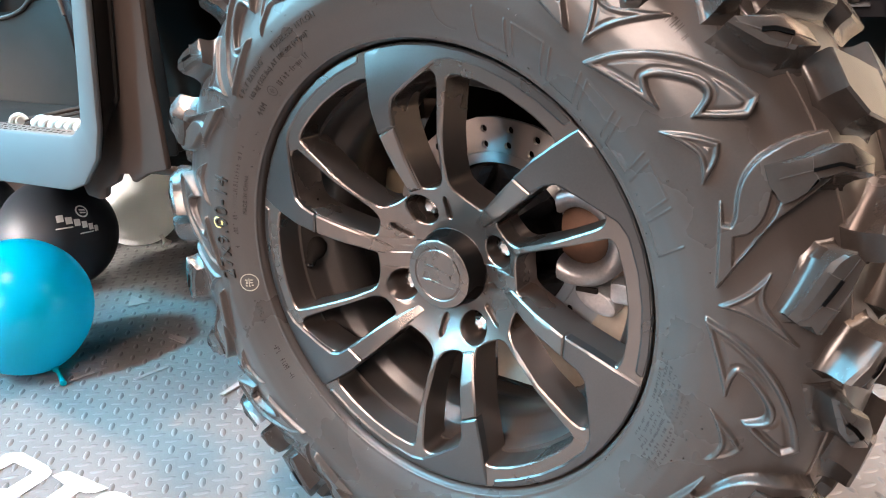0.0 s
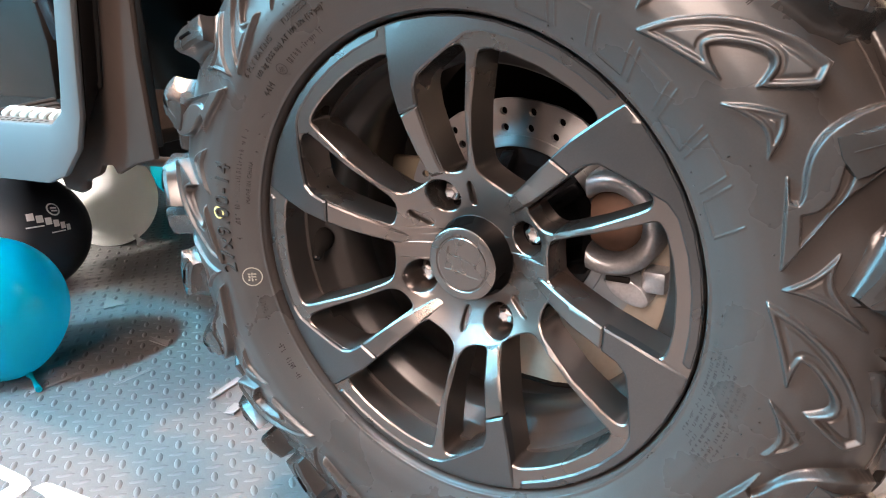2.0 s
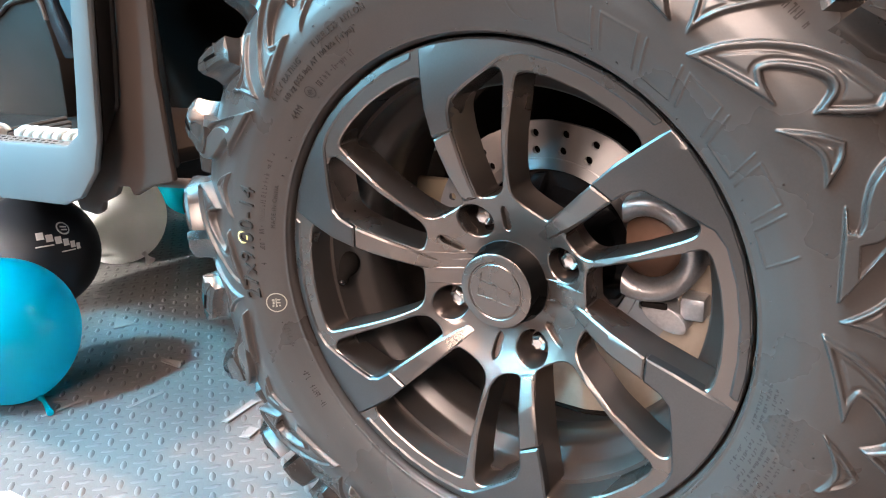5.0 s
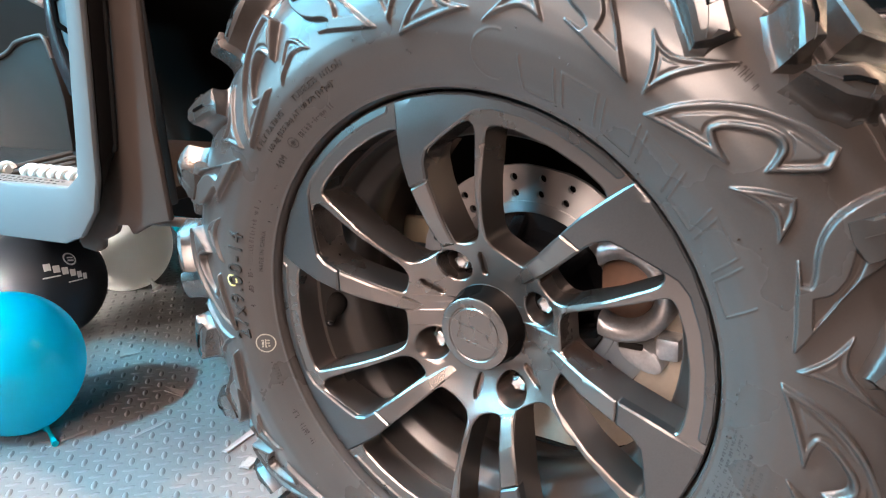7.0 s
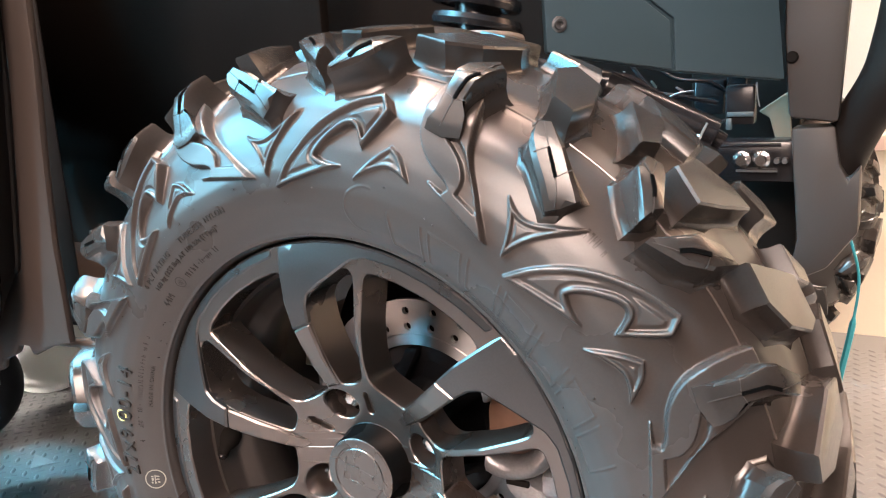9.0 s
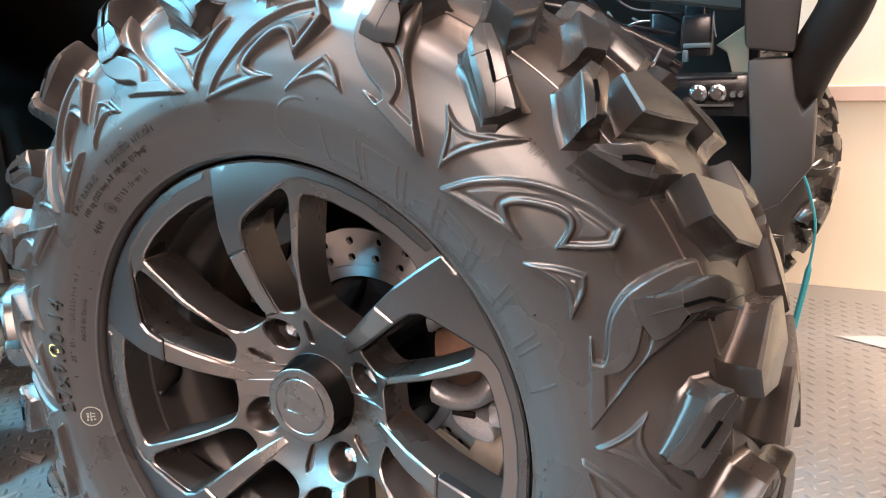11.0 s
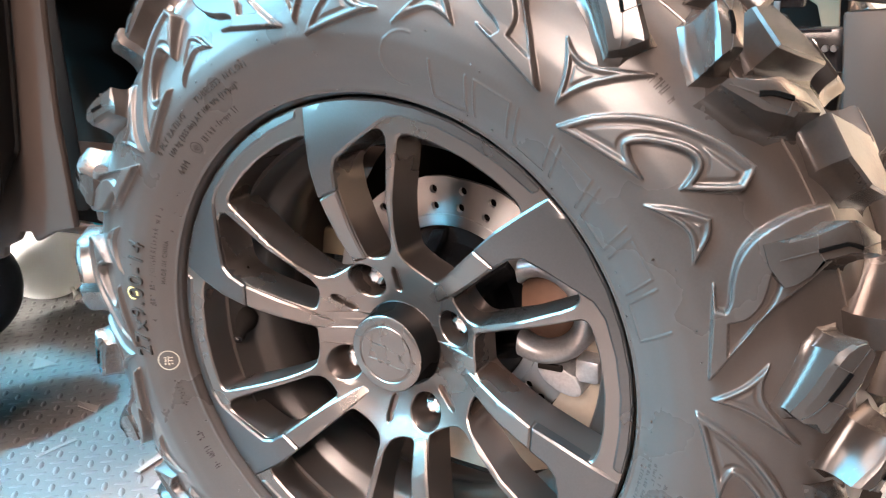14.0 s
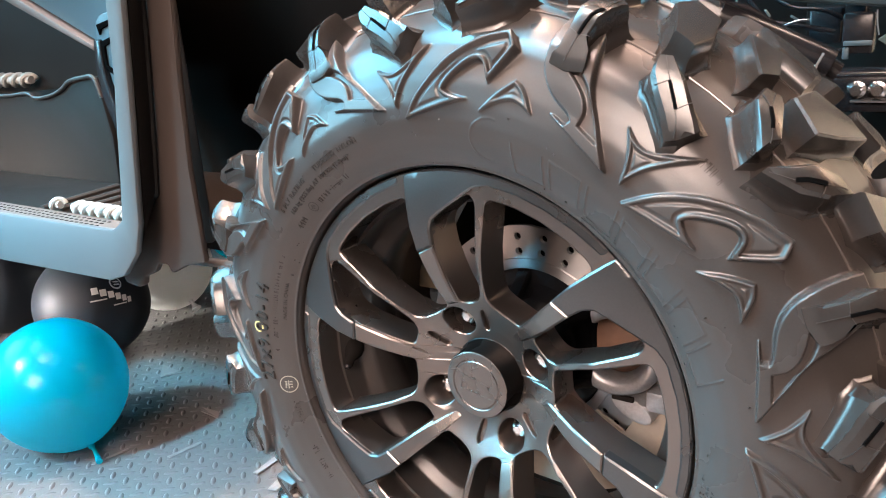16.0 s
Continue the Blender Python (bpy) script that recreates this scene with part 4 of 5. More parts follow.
disc = part("brake_disc", disc_bm(), DISC, vehicle, "drilled steel brake disc", smooth=25)
part("disc_band", placed(lathe([(0.0752, 0.1240), (0.0752, 0.1192), (0.0758, 0.1186), (0.0846, 0.1186), (0.0852, 0.1192), (0.0852, 0.1240)], 96), Matrix.Translation((0, 0, HUB))), DISC, disc, "bright machined inner band of the disc", smooth=25)
bm = lathe([(0.0, 0.055), (0.046, 0.055), (0.050, 0.060), (0.052, 0.112), (0.060, 0.124), (0.0780, 0.127), (0.0780, 0.131), (0.05, 0.134)], 48)
bm.transform(Matrix.Translation((0, 0, HUB)))
hub = part("wheel_hub", bm, HUB_BLACK, vehicle, "black steel wheel hub")
for k in range(6):
    wedge = [polar(97 + 60 * k + a, r, y) + Vector((0, 0, HUB)) for a, r, y in ((-7, .050, .085), (7, .050, .085), (5, .072, .119), (-5, .072, .119))]
    part("hub_rib", loft(wedge, [p + Vector((0, 0.014, 0)) for p in wedge], 0.0015, 2), HUB_BLACK, hub)
bm = lathe([(0.0, 0.135), (0.060, 0.135), (0.070, 0.150), (0.066, 0.190), (0.0, 0.200)], 40)
bm.transform(Matrix.Translation((0, 0, HUB)))
part("steering_knuckle", bm, DARK, vehicle, "black cast steering knuckle")
# Black disc added behind the brake to block the lit background.
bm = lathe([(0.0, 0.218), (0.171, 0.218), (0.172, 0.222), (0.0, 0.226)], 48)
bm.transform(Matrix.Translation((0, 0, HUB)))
part("backing_plate", bm, DARK, vehicle, "black disc added to keep the wheel's inside dark")
SHIELD_OUT = [(4, .150), (-6, .154), (-16, .158), (-28, .161), (-40, .162), (-52, .160), (-64, .155), (-76, .149), (-91, .143)]
SHIELD_IN = [(-91, .084), (-80, .084), (-68, .084), (-56, .084), (-46, .084), (-38, .086), (-36, .117), (-24, .1175), (-10, .118), (4, .118)]
shield = SHIELD_OUT + SHIELD_IN
part("splash_shield", loft([polar(a, r, 0.1150) + Vector((0, 0, HUB)) for a, r in shield], [polar(a, r, 0.1175) + Vector((0, 0, HUB)) for a, r in shield]), SHIELD, vehicle, "bare brownish steel splash shield")
part("shield_edge", tube([polar(a, r + 0.002, 0.1165) + Vector((0, 0, HUB)) for a, r in SHIELD_OUT], 0.0030, 8), DARK, vehicle, "black rolled edge of the shield")


AXLE = Matrix.Translation((0, 0, HUB))
HOUSING = [(0.0, 0.102), (0.0215, 0.102), (0.0222, 0.094), (0.0240, 0.0880), (0.0300, 0.0850), (0.0345, 0.0870), (0.0368, 0.0935), (0.0374, 0.135)]


def cup(profile, steps):
    """A turned cup of the caliper, larger than its drawing, cut off beside the hub."""
    bm = placed(lathe([(1.2 * r, y) for r, y in profile], steps), AXLE @ Matrix.Translation((0.0950, 0, 0.0240)))
    bmesh.ops.bisect_plane(bm, geom=bm.verts[:] + bm.edges[:] + bm.faces[:], plane_co=(0.0770, 0, 0), plane_no=(-1, 0, 0), clear_outer=True)
    return bm


caliper = part("brake_caliper", cup(HOUSING, 40), CAST, vehicle, "bare cast aluminium brake caliper", smooth=50)
part("caliper_piston", cup([(0.0, 0.0975), (0.0170, 0.0975), (0.0200, 0.0990), (0.0214, 0.1015)], 28), RUST, caliper, "rusty brown caliper piston")
pad = [(0.0185 * math.cos(t) - 0.2 * 0.0115 * math.sin(t), 0.0115 * math.sin(t) - 0.3 * 0.0185 * math.cos(t)) for t in (2 * math.pi * k / 20 for k in range(20))]
part("pad_backing", loft([(0.110 + x, 0.094, 0.303 + z) for x, z in pad], [(0.110 + x, 0.118, 0.303 + z) for x, z in pad], 0.002, 2), CAST, caliper, "rough cast brake pad backing")
part("caliper_lug", box(0.131, 0.108, 0.312, 0.020, 0.022, 0.020, 0.004, None), CAST, caliper)
part("pad_spring", box(0.103, 0.0925, 0.3135, 0.020, 0.004, 0.005, 0.001), DARK, caliper)
part("pad_bracket", box(-0.146, 0.168, 0.366, 0.058, 0.010, 0.028, 0.003), TAN, vehicle, "small tan plate")


def swept(profile, depth_y0, depth_y1, bevel=0.004, m=None):
    bm = loft([(x, depth_y0, z) for x, z in profile], [(x, depth_y1, z) for x, z in profile], bevel, 2)
    if m is not None:
        bm.transform(m)
    return bm


# pale grey door frame: upright and sill
FRAME = [(-0.433, 0.800), (-0.468, 0.800), (-0.483, 0.686), (-0.495, 0.600), (-0.510, 0.536), (-0.524, 0.470), (-0.535, 0.426), (-0.560, 0.411), (-0.850, 0.406), (-1.60, 0.395), (-1.60, 0.315), (-0.885, 0.329), (-0.590, 0.338), (-0.552, 0.350),
         (-0.516, 0.384), (-0.500, 0.422), (-0.476, 0.550), (-0.453, 0.683)]
part("door_frame", swept(FRAME, 0.040, 0.050, 0.004), PLASTIC_SILL, vehicle, "pale blue-grey plastic door frame and sill")
tread = part("step_tread", box(-1.075, 0.072, 0.396, 1.03, 0.042, 0.016, 0.004), PLASTIC_PINK, vehicle, "perforated brown plastic step edge")
# Perforations are flat black discs, coloured as shaded holes.
hole = part("perforation", placed(lathe([(0.0, 0.0), (0.0030, 0.0), (0.0030, 0.002)], 10), Matrix.Rotation(radians(-90), 4, "X")), CUT_SHADE, tread)
first = True
for i in range(38):
    for j in range(3):
        m = Matrix.Translation((-0.63 - 0.0125 * i - 0.004 * (j % 2), 0.061 + 0.0095 * j, 0.4042)) @ Matrix.Diagonal((1.3, 0.75, 1, 1))
        if first:
            hole.matrix_basis, first = m, False
        else:
            again(hole, tread, m)
bm = box(-1.075, 0.30, 0.37, 1.05, 0.42, 0.02, 0.004)
part("cabin_floor", bm, PLASTIC_BLACK, vehicle, "black plastic cabin floor")
def plate(points, y0, y1, bevel=0.003):
    return loft([(x, y0, z) for x, z in points], [(x, y1, z) for x, z in points], bevel, 2)


BIN = [(-0.985, 0.375), (-0.978, 0.470), (-0.998, 0.574), (-1.034, 0.575), (-1.094, 0.567), (-1.126, 0.552), (-1.171, 0.540), (-1.226, 0.536), (-1.253, 0.547), (-1.70, 0.530), (-1.70, 0.375)]
bin_body = part("cabin_bin", plate(BIN, 0.320, 0.400, 0.006), PLASTIC_BLACK, vehicle, "black plastic footwell bin")
# Lip coloured lighter than the bin, in place of light along its edge.
part("bin_lip", tube(arc_points([(-0.984, 0.317, 0.540), (-0.998, 0.317, 0.5745), (-1.034, 0.317, 0.5755), (-1.081, 0.317, 0.569), (-1.110, 0.317, 0.555), (-1.140, 0.317, 0.546), (-1.180, 0.317, 0.5395), (-1.218, 0.317, 0.538), (-1.246, 0.317, 0.547), (-1.340, 0.317, 0.541), (-1.70, 0.317, 0.531)], 5), 0.0038, 8), PLASTIC_BROWN, bin_body, "rounded lip of the bin, coloured browner as if lit")
part("cabin_side", loft([(-0.560, 0.150, 0.36), (-0.885, 0.348, 0.36), (-0.86, 0.37, 0.36), (-0.53, 0.170, 0.36)], [(-0.560, 0.150, 0.95), (-0.885, 0.348, 0.95), (-0.86, 0.37, 0.95), (-0.53, 0.170, 0.95)], 0.004, 2), PLASTIC_BLACK, vehicle, "black plastic cabin firewall")
part("dash_lower", plate([(-1.02, 0.54), (-1.02, 0.630), (-1.70, 0.900), (-1.70, 0.54)], 0.405, 0.430), PLASTIC_DASH, vehicle, "dark grey plastic lower dash panel")
part("dash_trim", plate([(-1.012, 0.620), (-1.012, 0.630), (-1.260, 0.733), (-1.70, 0.918), (-1.70, 0.896), (-1.262, 0.714)], 0.336, 0.404), PLASTIC_PINK, vehicle, "brown trim strip on the dash")
part("dash_panel", plate([(-1.00, 0.600), (-1.012, 0.634), (-1.260, 0.737), (-1.70, 0.922), (-1.70, 1.20), (-0.87, 1.20), (-0.87, 0.600)], 0.350, 0.390), PLASTIC_GREY, vehicle, "pale blue-grey plastic dash side panel")
part("console_edge", plate([(-0.949, 0.640), (-0.957, 0.584), (-0.951, 0.535), (-0.930, 0.480), (-0.900, 0.480), (-0.918, 0.525), (-0.930, 0.564), (-0.932, 0.603), (-0.930, 0.640)], 0.300, 0.345), BLACK_GLOSS, vehicle, "black curved console edge")
latch = part("console_latch", plate([(-0.949, 0.640), (-0.944, 0.668), (-0.930, 0.680), (-0.860, 0.690), (-0.860, 0.520), (-0.905, 0.520), (-0.925, 0.563), (-0.932, 0.603)], 0.306, 0.345, 0.005), PLASTIC_GREY, vehicle, "blue-grey plastic latch housing")
# Latch slots are black plates, coloured as shaded cuts.
part("latch_slot", plate([(-0.935, 0.664), (-0.890, 0.672), (-0.890, 0.664), (-0.925, 0.656), (-0.930, 0.646)], 0.302, 0.310, 0.001), CUT_SHADE, latch)
part("latch_slot", plate([(-0.932, 0.636), (-0.900, 0.643), (-0.900, 0.634), (-0.922, 0.628), (-0.924, 0.596), (-0.905, 0.586), (-0.905, 0.578), (-0.930, 0.590)], 0.302, 0.310, 0.001), CUT_SHADE, latch)


def packing_coil(x0, x1, y, z, radius, pitch):
    """A spiral of white foam cord lying along x."""
    turns = abs(x1 - x0) / pitch
    pts = []
    for k in range(int(turns * 14) + 1):
        a = 2 * math.pi * k / 14
        pts.append((x0 + (x1 - x0) * k / (turns * 14), y + radius * math.cos(a), z + radius * math.sin(a)))
    coil = tagged(mesh_object("packing_coil", tube(pts, radius * 0.52, 8), WHITE_PLASTIC, smooth=40), "white spiral packing cord lying in the vehicle's footwell", "packing cord", "packing cords")
    part("coil_core", tube([(x0, y, z), (x1, y, z)], radius * 0.75, 10), WHITE_PLASTIC, coil)


packing_coil(-0.660, -0.822, 0.138, 0.3945, 0.0086, 0.0225)
packing_coil(-0.864, -0.888, 0.140, 0.3940, 0.0086, 0.0225)
packing_coil(-1.345, -1.620, 0.385, 0.5665, 0.0112, 0.0390)
for (x0, y0, x1, y1) in ((-0.925, 0.140, -0.960, 0.300), (-0.886, 0.150, -0.905, 0.270), (-0.847, 0.156, -0.858, 0.240), (-0.808, 0.162, -0.812, 0.215)):
    part("floor_rib", tube([(x0, y0, 0.382), (x1, y1, 0.382)], 0.006, 8), PLASTIC_BROWN, vehicle)

# wheel-arch liner behind the door frame
LINER = [(-0.415, 0.80), (-0.421, 0.679), (-0.432, 0.580), (-0.439, 0.487), (-0.437, 0.370), (-0.474, 0.362), (-0.510, 0.346), (-0.516, 0.357), (-0.535, 0.356), (-0.544, 0.344), (-0.572, 0.333), (-0.576, 0.321),
         (-0.591, 0.315), (-0.620, 0.318), (-0.627, 0.336), (-0.600, 0.380), (-0.567, 0.412), (-0.530, 0.433), (-0.512, 0.450), (-0.504, 0.463), (-0.486, 0.560), (-0.467, 0.680), (-0.462, 0.800)]
part("arch_liner", swept(LINER, 0.080, 0.090, 0.004), LINER_PLASTIC, vehicle, "black grained plastic wheel-arch liner")
part("liner_bead", tube(arc_points([(-0.462, 0.078, 0.80), (-0.467, 0.077, 0.68), (-0.486, 0.077, 0.56), (-0.504, 0.077, 0.463), (-0.512, 0.077, 0.450), (-0.530, 0.077, 0.433), (-0.567, 0.077, 0.412)]), 0.004, 8), PLASTIC_BLACK, vehicle)
RETURN_FRONT = [(-0.436, 0.800), (-0.455, 0.683), (-0.478, 0.550), (-0.498, 0.440), (-0.504, 0.412), (-0.518, 0.388), (-0.553, 0.354)]
RETURN_BACK = [(-0.462, 0.800), (-0.467, 0.680), (-0.486, 0.560), (-0.504, 0.463), (-0.512, 0.450), (-0.530, 0.433), (-0.567, 0.412)]


def strip_between(front, back, thick):
    """A bent sheet between two curves, thick metres deep towards the cabin."""
    bm = bmesh.new()
    rows = [[bm.verts.new(p) for p in line] for line in (front, back, [(x - thick, y, z) for x, y, z in back], [(x - thick, y, z) for x, y, z in front])]
    for p, q in zip(rows, rows[1:] + rows[:1]):
        for i in range(len(front) - 1):
            bm.faces.new((p[i], p[i + 1], q[i + 1], q[i]))
    for i in (0, -1):
        bm.faces.new([r[i] for r in rows])
    bmesh.ops.recalc_face_normals(bm, faces=bm.faces)
    return bm


# Black sheet added to fill the dark gap between frame and liner.
part("frame_return", strip_between([(x, 0.051, z) for x, z in RETURN_FRONT], [(x, 0.0795, z) for x, z in RETURN_BACK], 0.004), PLASTIC_BLACK, vehicle, "black sheet added to darken the gap behind the door frame", smooth=40)
part("liner_rod", tube([(-0.52, 0.095, 0.362), (-0.30, 0.12, 0.364)], 0.006, 12), PLASTIC_BROWN, vehicle, "thin brown-grey steel rod")
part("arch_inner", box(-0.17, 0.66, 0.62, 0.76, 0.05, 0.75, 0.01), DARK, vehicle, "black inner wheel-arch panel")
# Black sheet added only so the depth of the arch stays dark.
part("arch_bulkhead", box(-0.82, 0.47, 0.78, 0.96, 0.02, 0.88, 0.004), DARK, vehicle, "black sheet added to keep the wheel arch dark")
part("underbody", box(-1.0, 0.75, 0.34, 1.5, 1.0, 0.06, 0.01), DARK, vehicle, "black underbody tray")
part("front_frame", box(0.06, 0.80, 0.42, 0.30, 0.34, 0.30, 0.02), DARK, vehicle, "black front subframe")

# nose panel, post and bumper
def slab(points, thick, bevel, n=Vector((0.62, 0.78, 0))):
    return loft([Vector(p) for p in points], [Vector(p) + n * thick for p in points], bevel, 2)


NOSE_N = Vector((-0.62, 0.78, 0)).normalized()
part("nose_panel", slab([(0.062, 0.281, 0.656), (0.058, 0.281, 0.80), (0.04, 0.281, 1.1), (0.27, 0.45, 1.1), (0.244, 0.45, 0.70), (0.252, 0.45, 0.617), (0.160, 0.365, 0.632)], 0.012, 0.003, NOSE_N), NOSE_GREY, vehicle, "blue-grey plastic nose panel")
screw = part("panel_screw", placed(lathe([(0.0, 0.0), (0.0026, 0.0), (0.0028, -0.0042), (0.0046, -0.0044), (0.0052, -0.0034), (0.0054, -0.001), (0.0074, -0.0006), (0.0078, 0.002)], 24), pose(0.074, 0.284, 0.682, 0, 0, 36)), SCREW, vehicle, "dark zinc hexagon socket screw")


def on_nose(points):
    return [(x, 0.279 + 0.889 * (x - 0.062), z) for x, z in points]


part("panel_face", slab(on_nose([(.062, .657), (.058, .80), (.044, 1.095), (.1165, 1.095), (.1185, .80), (.1245, .735), (.1325, .7045), (.1565, .681), (.158, .6345)]), 0.004, 0.0014, -NOSE_N), NOSE_GREY, vehicle)
part("panel_face", slab(on_nose([(.161, .6335), (.1595, .6835), (.1352, .7065), (.1272, .738), (.1212, .80), (.1192, 1.095), (.269, 1.095), (.244, .70), (.2515, .6185)]), 0.004, 0.0014, -NOSE_N), NOSE_GREY, vehicle)
part("nose_post", loft([(0.246, 0.445, 1.1), (0.252, 0.445, 0.66), (0.258, 0.445, 0.579), (0.306, 0.445, 0.573), (0.312, 0.445, 0.70), (0.325, 0.445, 1.1)],
                       [(0.246, 0.52, 1.1), (0.252, 0.52, 0.66), (0.262, 0.52, 0.579), (0.300, 0.52, 0.573), (0.306, 0.52, 0.70), (0.320, 0.52, 1.1)], 0.006, 2), PLASTIC_BROWN, vehicle, "warm grey plastic nose post")
part("bumper_bracket", loft([(0.260, 0.455, 0.568), (0.302, 0.455, 0.570), (0.308, 0.455, 0.53), (0.316, 0.455, 0.515), (0.327, 0.455, 0.53), (0.328, 0.455, 0.46), (0.300, 0.455, 0.42), (0.262, 0.455, 0.400), (0.270, 0.455, 0.45)],
                            [(0.260, 0.50, 0.568), (0.302, 0.50, 0.570), (0.308, 0.50, 0.53), (0.316, 0.50, 0.515), (0.327, 0.50, 0.53), (0.328, 0.50, 0.46), (0.300, 0.50, 0.42), (0.262, 0.50, 0.400), (0.270, 0.50, 0.45)], 0.005, 2), PLASTIC_BROWN, vehicle, "warm grey steel bumper bracket")
part("bull_bar", tube(arc_points([(0.296, 0.50, 0.495), (0.308, 0.49, 0.535), (0.323, 0.475, 0.572), (0.343, 0.46, 0.610), (0.353, 0.455, 0.645), (0.364, 0.45, 0.72), (0.388, 0.45, 0.95)]), 0.0245, 24), PLASTIC_BLACK, vehicle, "black tubular steel bull bar")
part("cross_member", box(0.205, 0.505, 0.530, 0.13, 0.05, 0.045, 0.004), BLACK_GLOSS, vehicle, "gloss black cross member")
for x in (0.210, 0.230):
    part("flange_bolt", placed(lathe([(0.0, -0.010), (0.0055, -0.010), (0.0062, -0.008), (0.0062, -0.003), (0.0094, -0.002), (0.0094, 0.002)], 18), pose(x, 0.474, 0.533)), CHROME, vehicle, "zinc-plated flange bolt", smooth=25)
part("drag_link", tube([(0.02, 0.35, 0.645), (0.118, 0.36, 0.622), (0.205, 0.38, 0.560)], 0.011, 16), BLACK_GLOSS, vehicle, "gloss black suspension tube")
shock = part("shock_absorber", tube([(0.004, 0.25, 0.60), (-0.01, 0.30, 1.10)], 0.022, 24), BLACK_GLOSS, vehicle, "black shock absorber")
part("spring_seat", placed(lathe([(0.030, -0.003), (0.044, -0.003), (0.045, 0.0), (0.044, 0.003), (0.030, 0.003)], 40, True), pose(0.003, 0.253, 0.672, 90 - 6, 0, 0)), SEAT, shock, "bright steel spring seat")
for k in range(7):
    part("spring_coil", placed(lathe([(0.034, -0.005), (0.042, -0.005), (0.044, 0.0), (0.042, 0.005), (0.034, 0.005)], 32, True), pose(0.002 - 0.0005 * k, 0.256 + 0.002 * k, 0.688 + 0.019 * k, 90 - 6, 10, 0)), BLACK_GLOSS, shock)
connector = part("connector_block", box(0.210, 0.46, 0.594, 0.030, 0.02, 0.042, 0.003), BLACK_GLOSS, vehicle, "black plastic cable connector")
part("connector_clip", box(0.211, 0.4485, 0.584, 0.027, 0.004, 0.005, 0.001), PLASTIC_GREY, connector)
part("connector_clip", box(0.200, 0.4485, 0.574, 0.006, 0.004, 0.012, 0.001), PLASTIC_GREY, connector)
part("thin_wire", tube(arc_points([(0.228, 0.44, 0.617), (0.229, 0.44, 0.604), (0.231, 0.442, 0.592)]), 0.0007, 6), PAPER, vehicle, "thin pale wire")
part("thin_wire", tube(arc_points([(0.144, 0.42, 0.606), (0.156, 0.42, 0.610), (0.169, 0.42, 0.611)]), 0.0012, 6), SCREW, vehicle, "thin grey wire")
part("post_screw", placed(lathe([(0.0, -0.003), (0.0045, -0.003), (0.0060, -0.0015), (0.0064, 0.003)], 18), pose(0.260, 0.4445, 0.640)), DARK, vehicle, "black recessed screw")
# Black sheet added to darken the gap where the lit wall shows through.
part("bay_cover", box(0.195, 0.590, 0.56, 0.126, 0.02, 0.36, 0.004), DARK, vehicle, "black sheet added to hide the lit wall behind the cross member")
boot = [(0.100 + 0.100 * k / 60, 0.340 + 0.03 * k / 60, 0.622 - 0.052 * k / 60) for k in range(61)]
part("rubber_boot", tube(boot, [0.0160 if k % 2 else 0.0156 for k in range(61)], 28), BLACK_GLOSS, vehicle, "finely ribbed gloss black steering rack sleeve")
part("brake_pipe", tube(arc_points([(0.130, 0.452, 0.552), (0.160, 0.450, 0.549), (0.205, 0.450, 0.5505), (0.252, 0.452, 0.551)]), 0.0022, 8), BLACK_GLOSS, vehicle, "thin gloss black brake pipe")
for points, radius in (
    ([(0.092, 0.46, 0.640), (0.118, 0.455, 0.612), (0.150, 0.455, 0.604), (0.186, 0.46, 0.596)], 0.0030),
    ([(0.110, 0.47, 0.645), (0.140, 0.462, 0.624), (0.176, 0.462, 0.618), (0.205, 0.468, 0.600)], 0.0024),
    ([(0.128, 0.46, 0.600), (0.148, 0.452, 0.580), (0.172, 0.452, 0.572), (0.196, 0.458, 0.578)], 0.0020),
):
    part("cable", tube(arc_points(points), radius, 8), BLACK_GLOSS, vehicle, "black sheathed cable")
part("relay_box", box(0.166, 0.53, 0.600, 0.034, 0.03, 0.040, 0.003), BLACK_GLOSS, vehicle, "small gloss black relay box")
part("relay_box", box(0.196, 0.53, 0.624, 0.022, 0.03, 0.030, 0.003), BLACK_GLOSS, vehicle, "small gloss black relay box")
# Small steel pieces added to stand for tiny glints among the cables.
for x, z, lean in ((0.086, 0.630, 10), (0.120, 0.6190, -35), (0.148, 0.6125, -60)):
    part("cable_clip", placed(box(0, 0, 0, 0.0022, 0.003, 0.0095, 0.0006), pose(x, 0.448, z, 0, lean, 0)), STEEL, vehicle, "tiny steel piece standing for a glint")
for x, z in ((0.181, 0.586), (0.187, 0.581), (0.192, 0.577), (0.198, 0.574)):
    part("cable_bead", placed(lathe([(0.0, -0.0036), (0.0022, -0.0024), (0.0028, 0.0), (0.0022, 0.0024), (0.0, 0.0036)], 10), pose(x, 0.305, z, 0, 0, 60)), CHROME, vehicle, "tiny bright cable bead")
part("cable_tie", tube([(0.198, 0.304, 0.570), (0.206, 0.304, 0.586)], 0.0012, 6), PAPER, vehicle, "pale cable tie end")
part("bolt_ledge", box(0.225, 0.476, 0.5205, 0.042, 0.006, 0.002), SCREW, vehicle)
for x in (0.246, 0.254):
    part("stud", placed(lathe([(0.0, -0.006), (0.0030, -0.006), (0.0034, 0.0), (0.0034, 0.006)], 12), pose(x, 0.474, 0.532)), SCREW, vehicle)
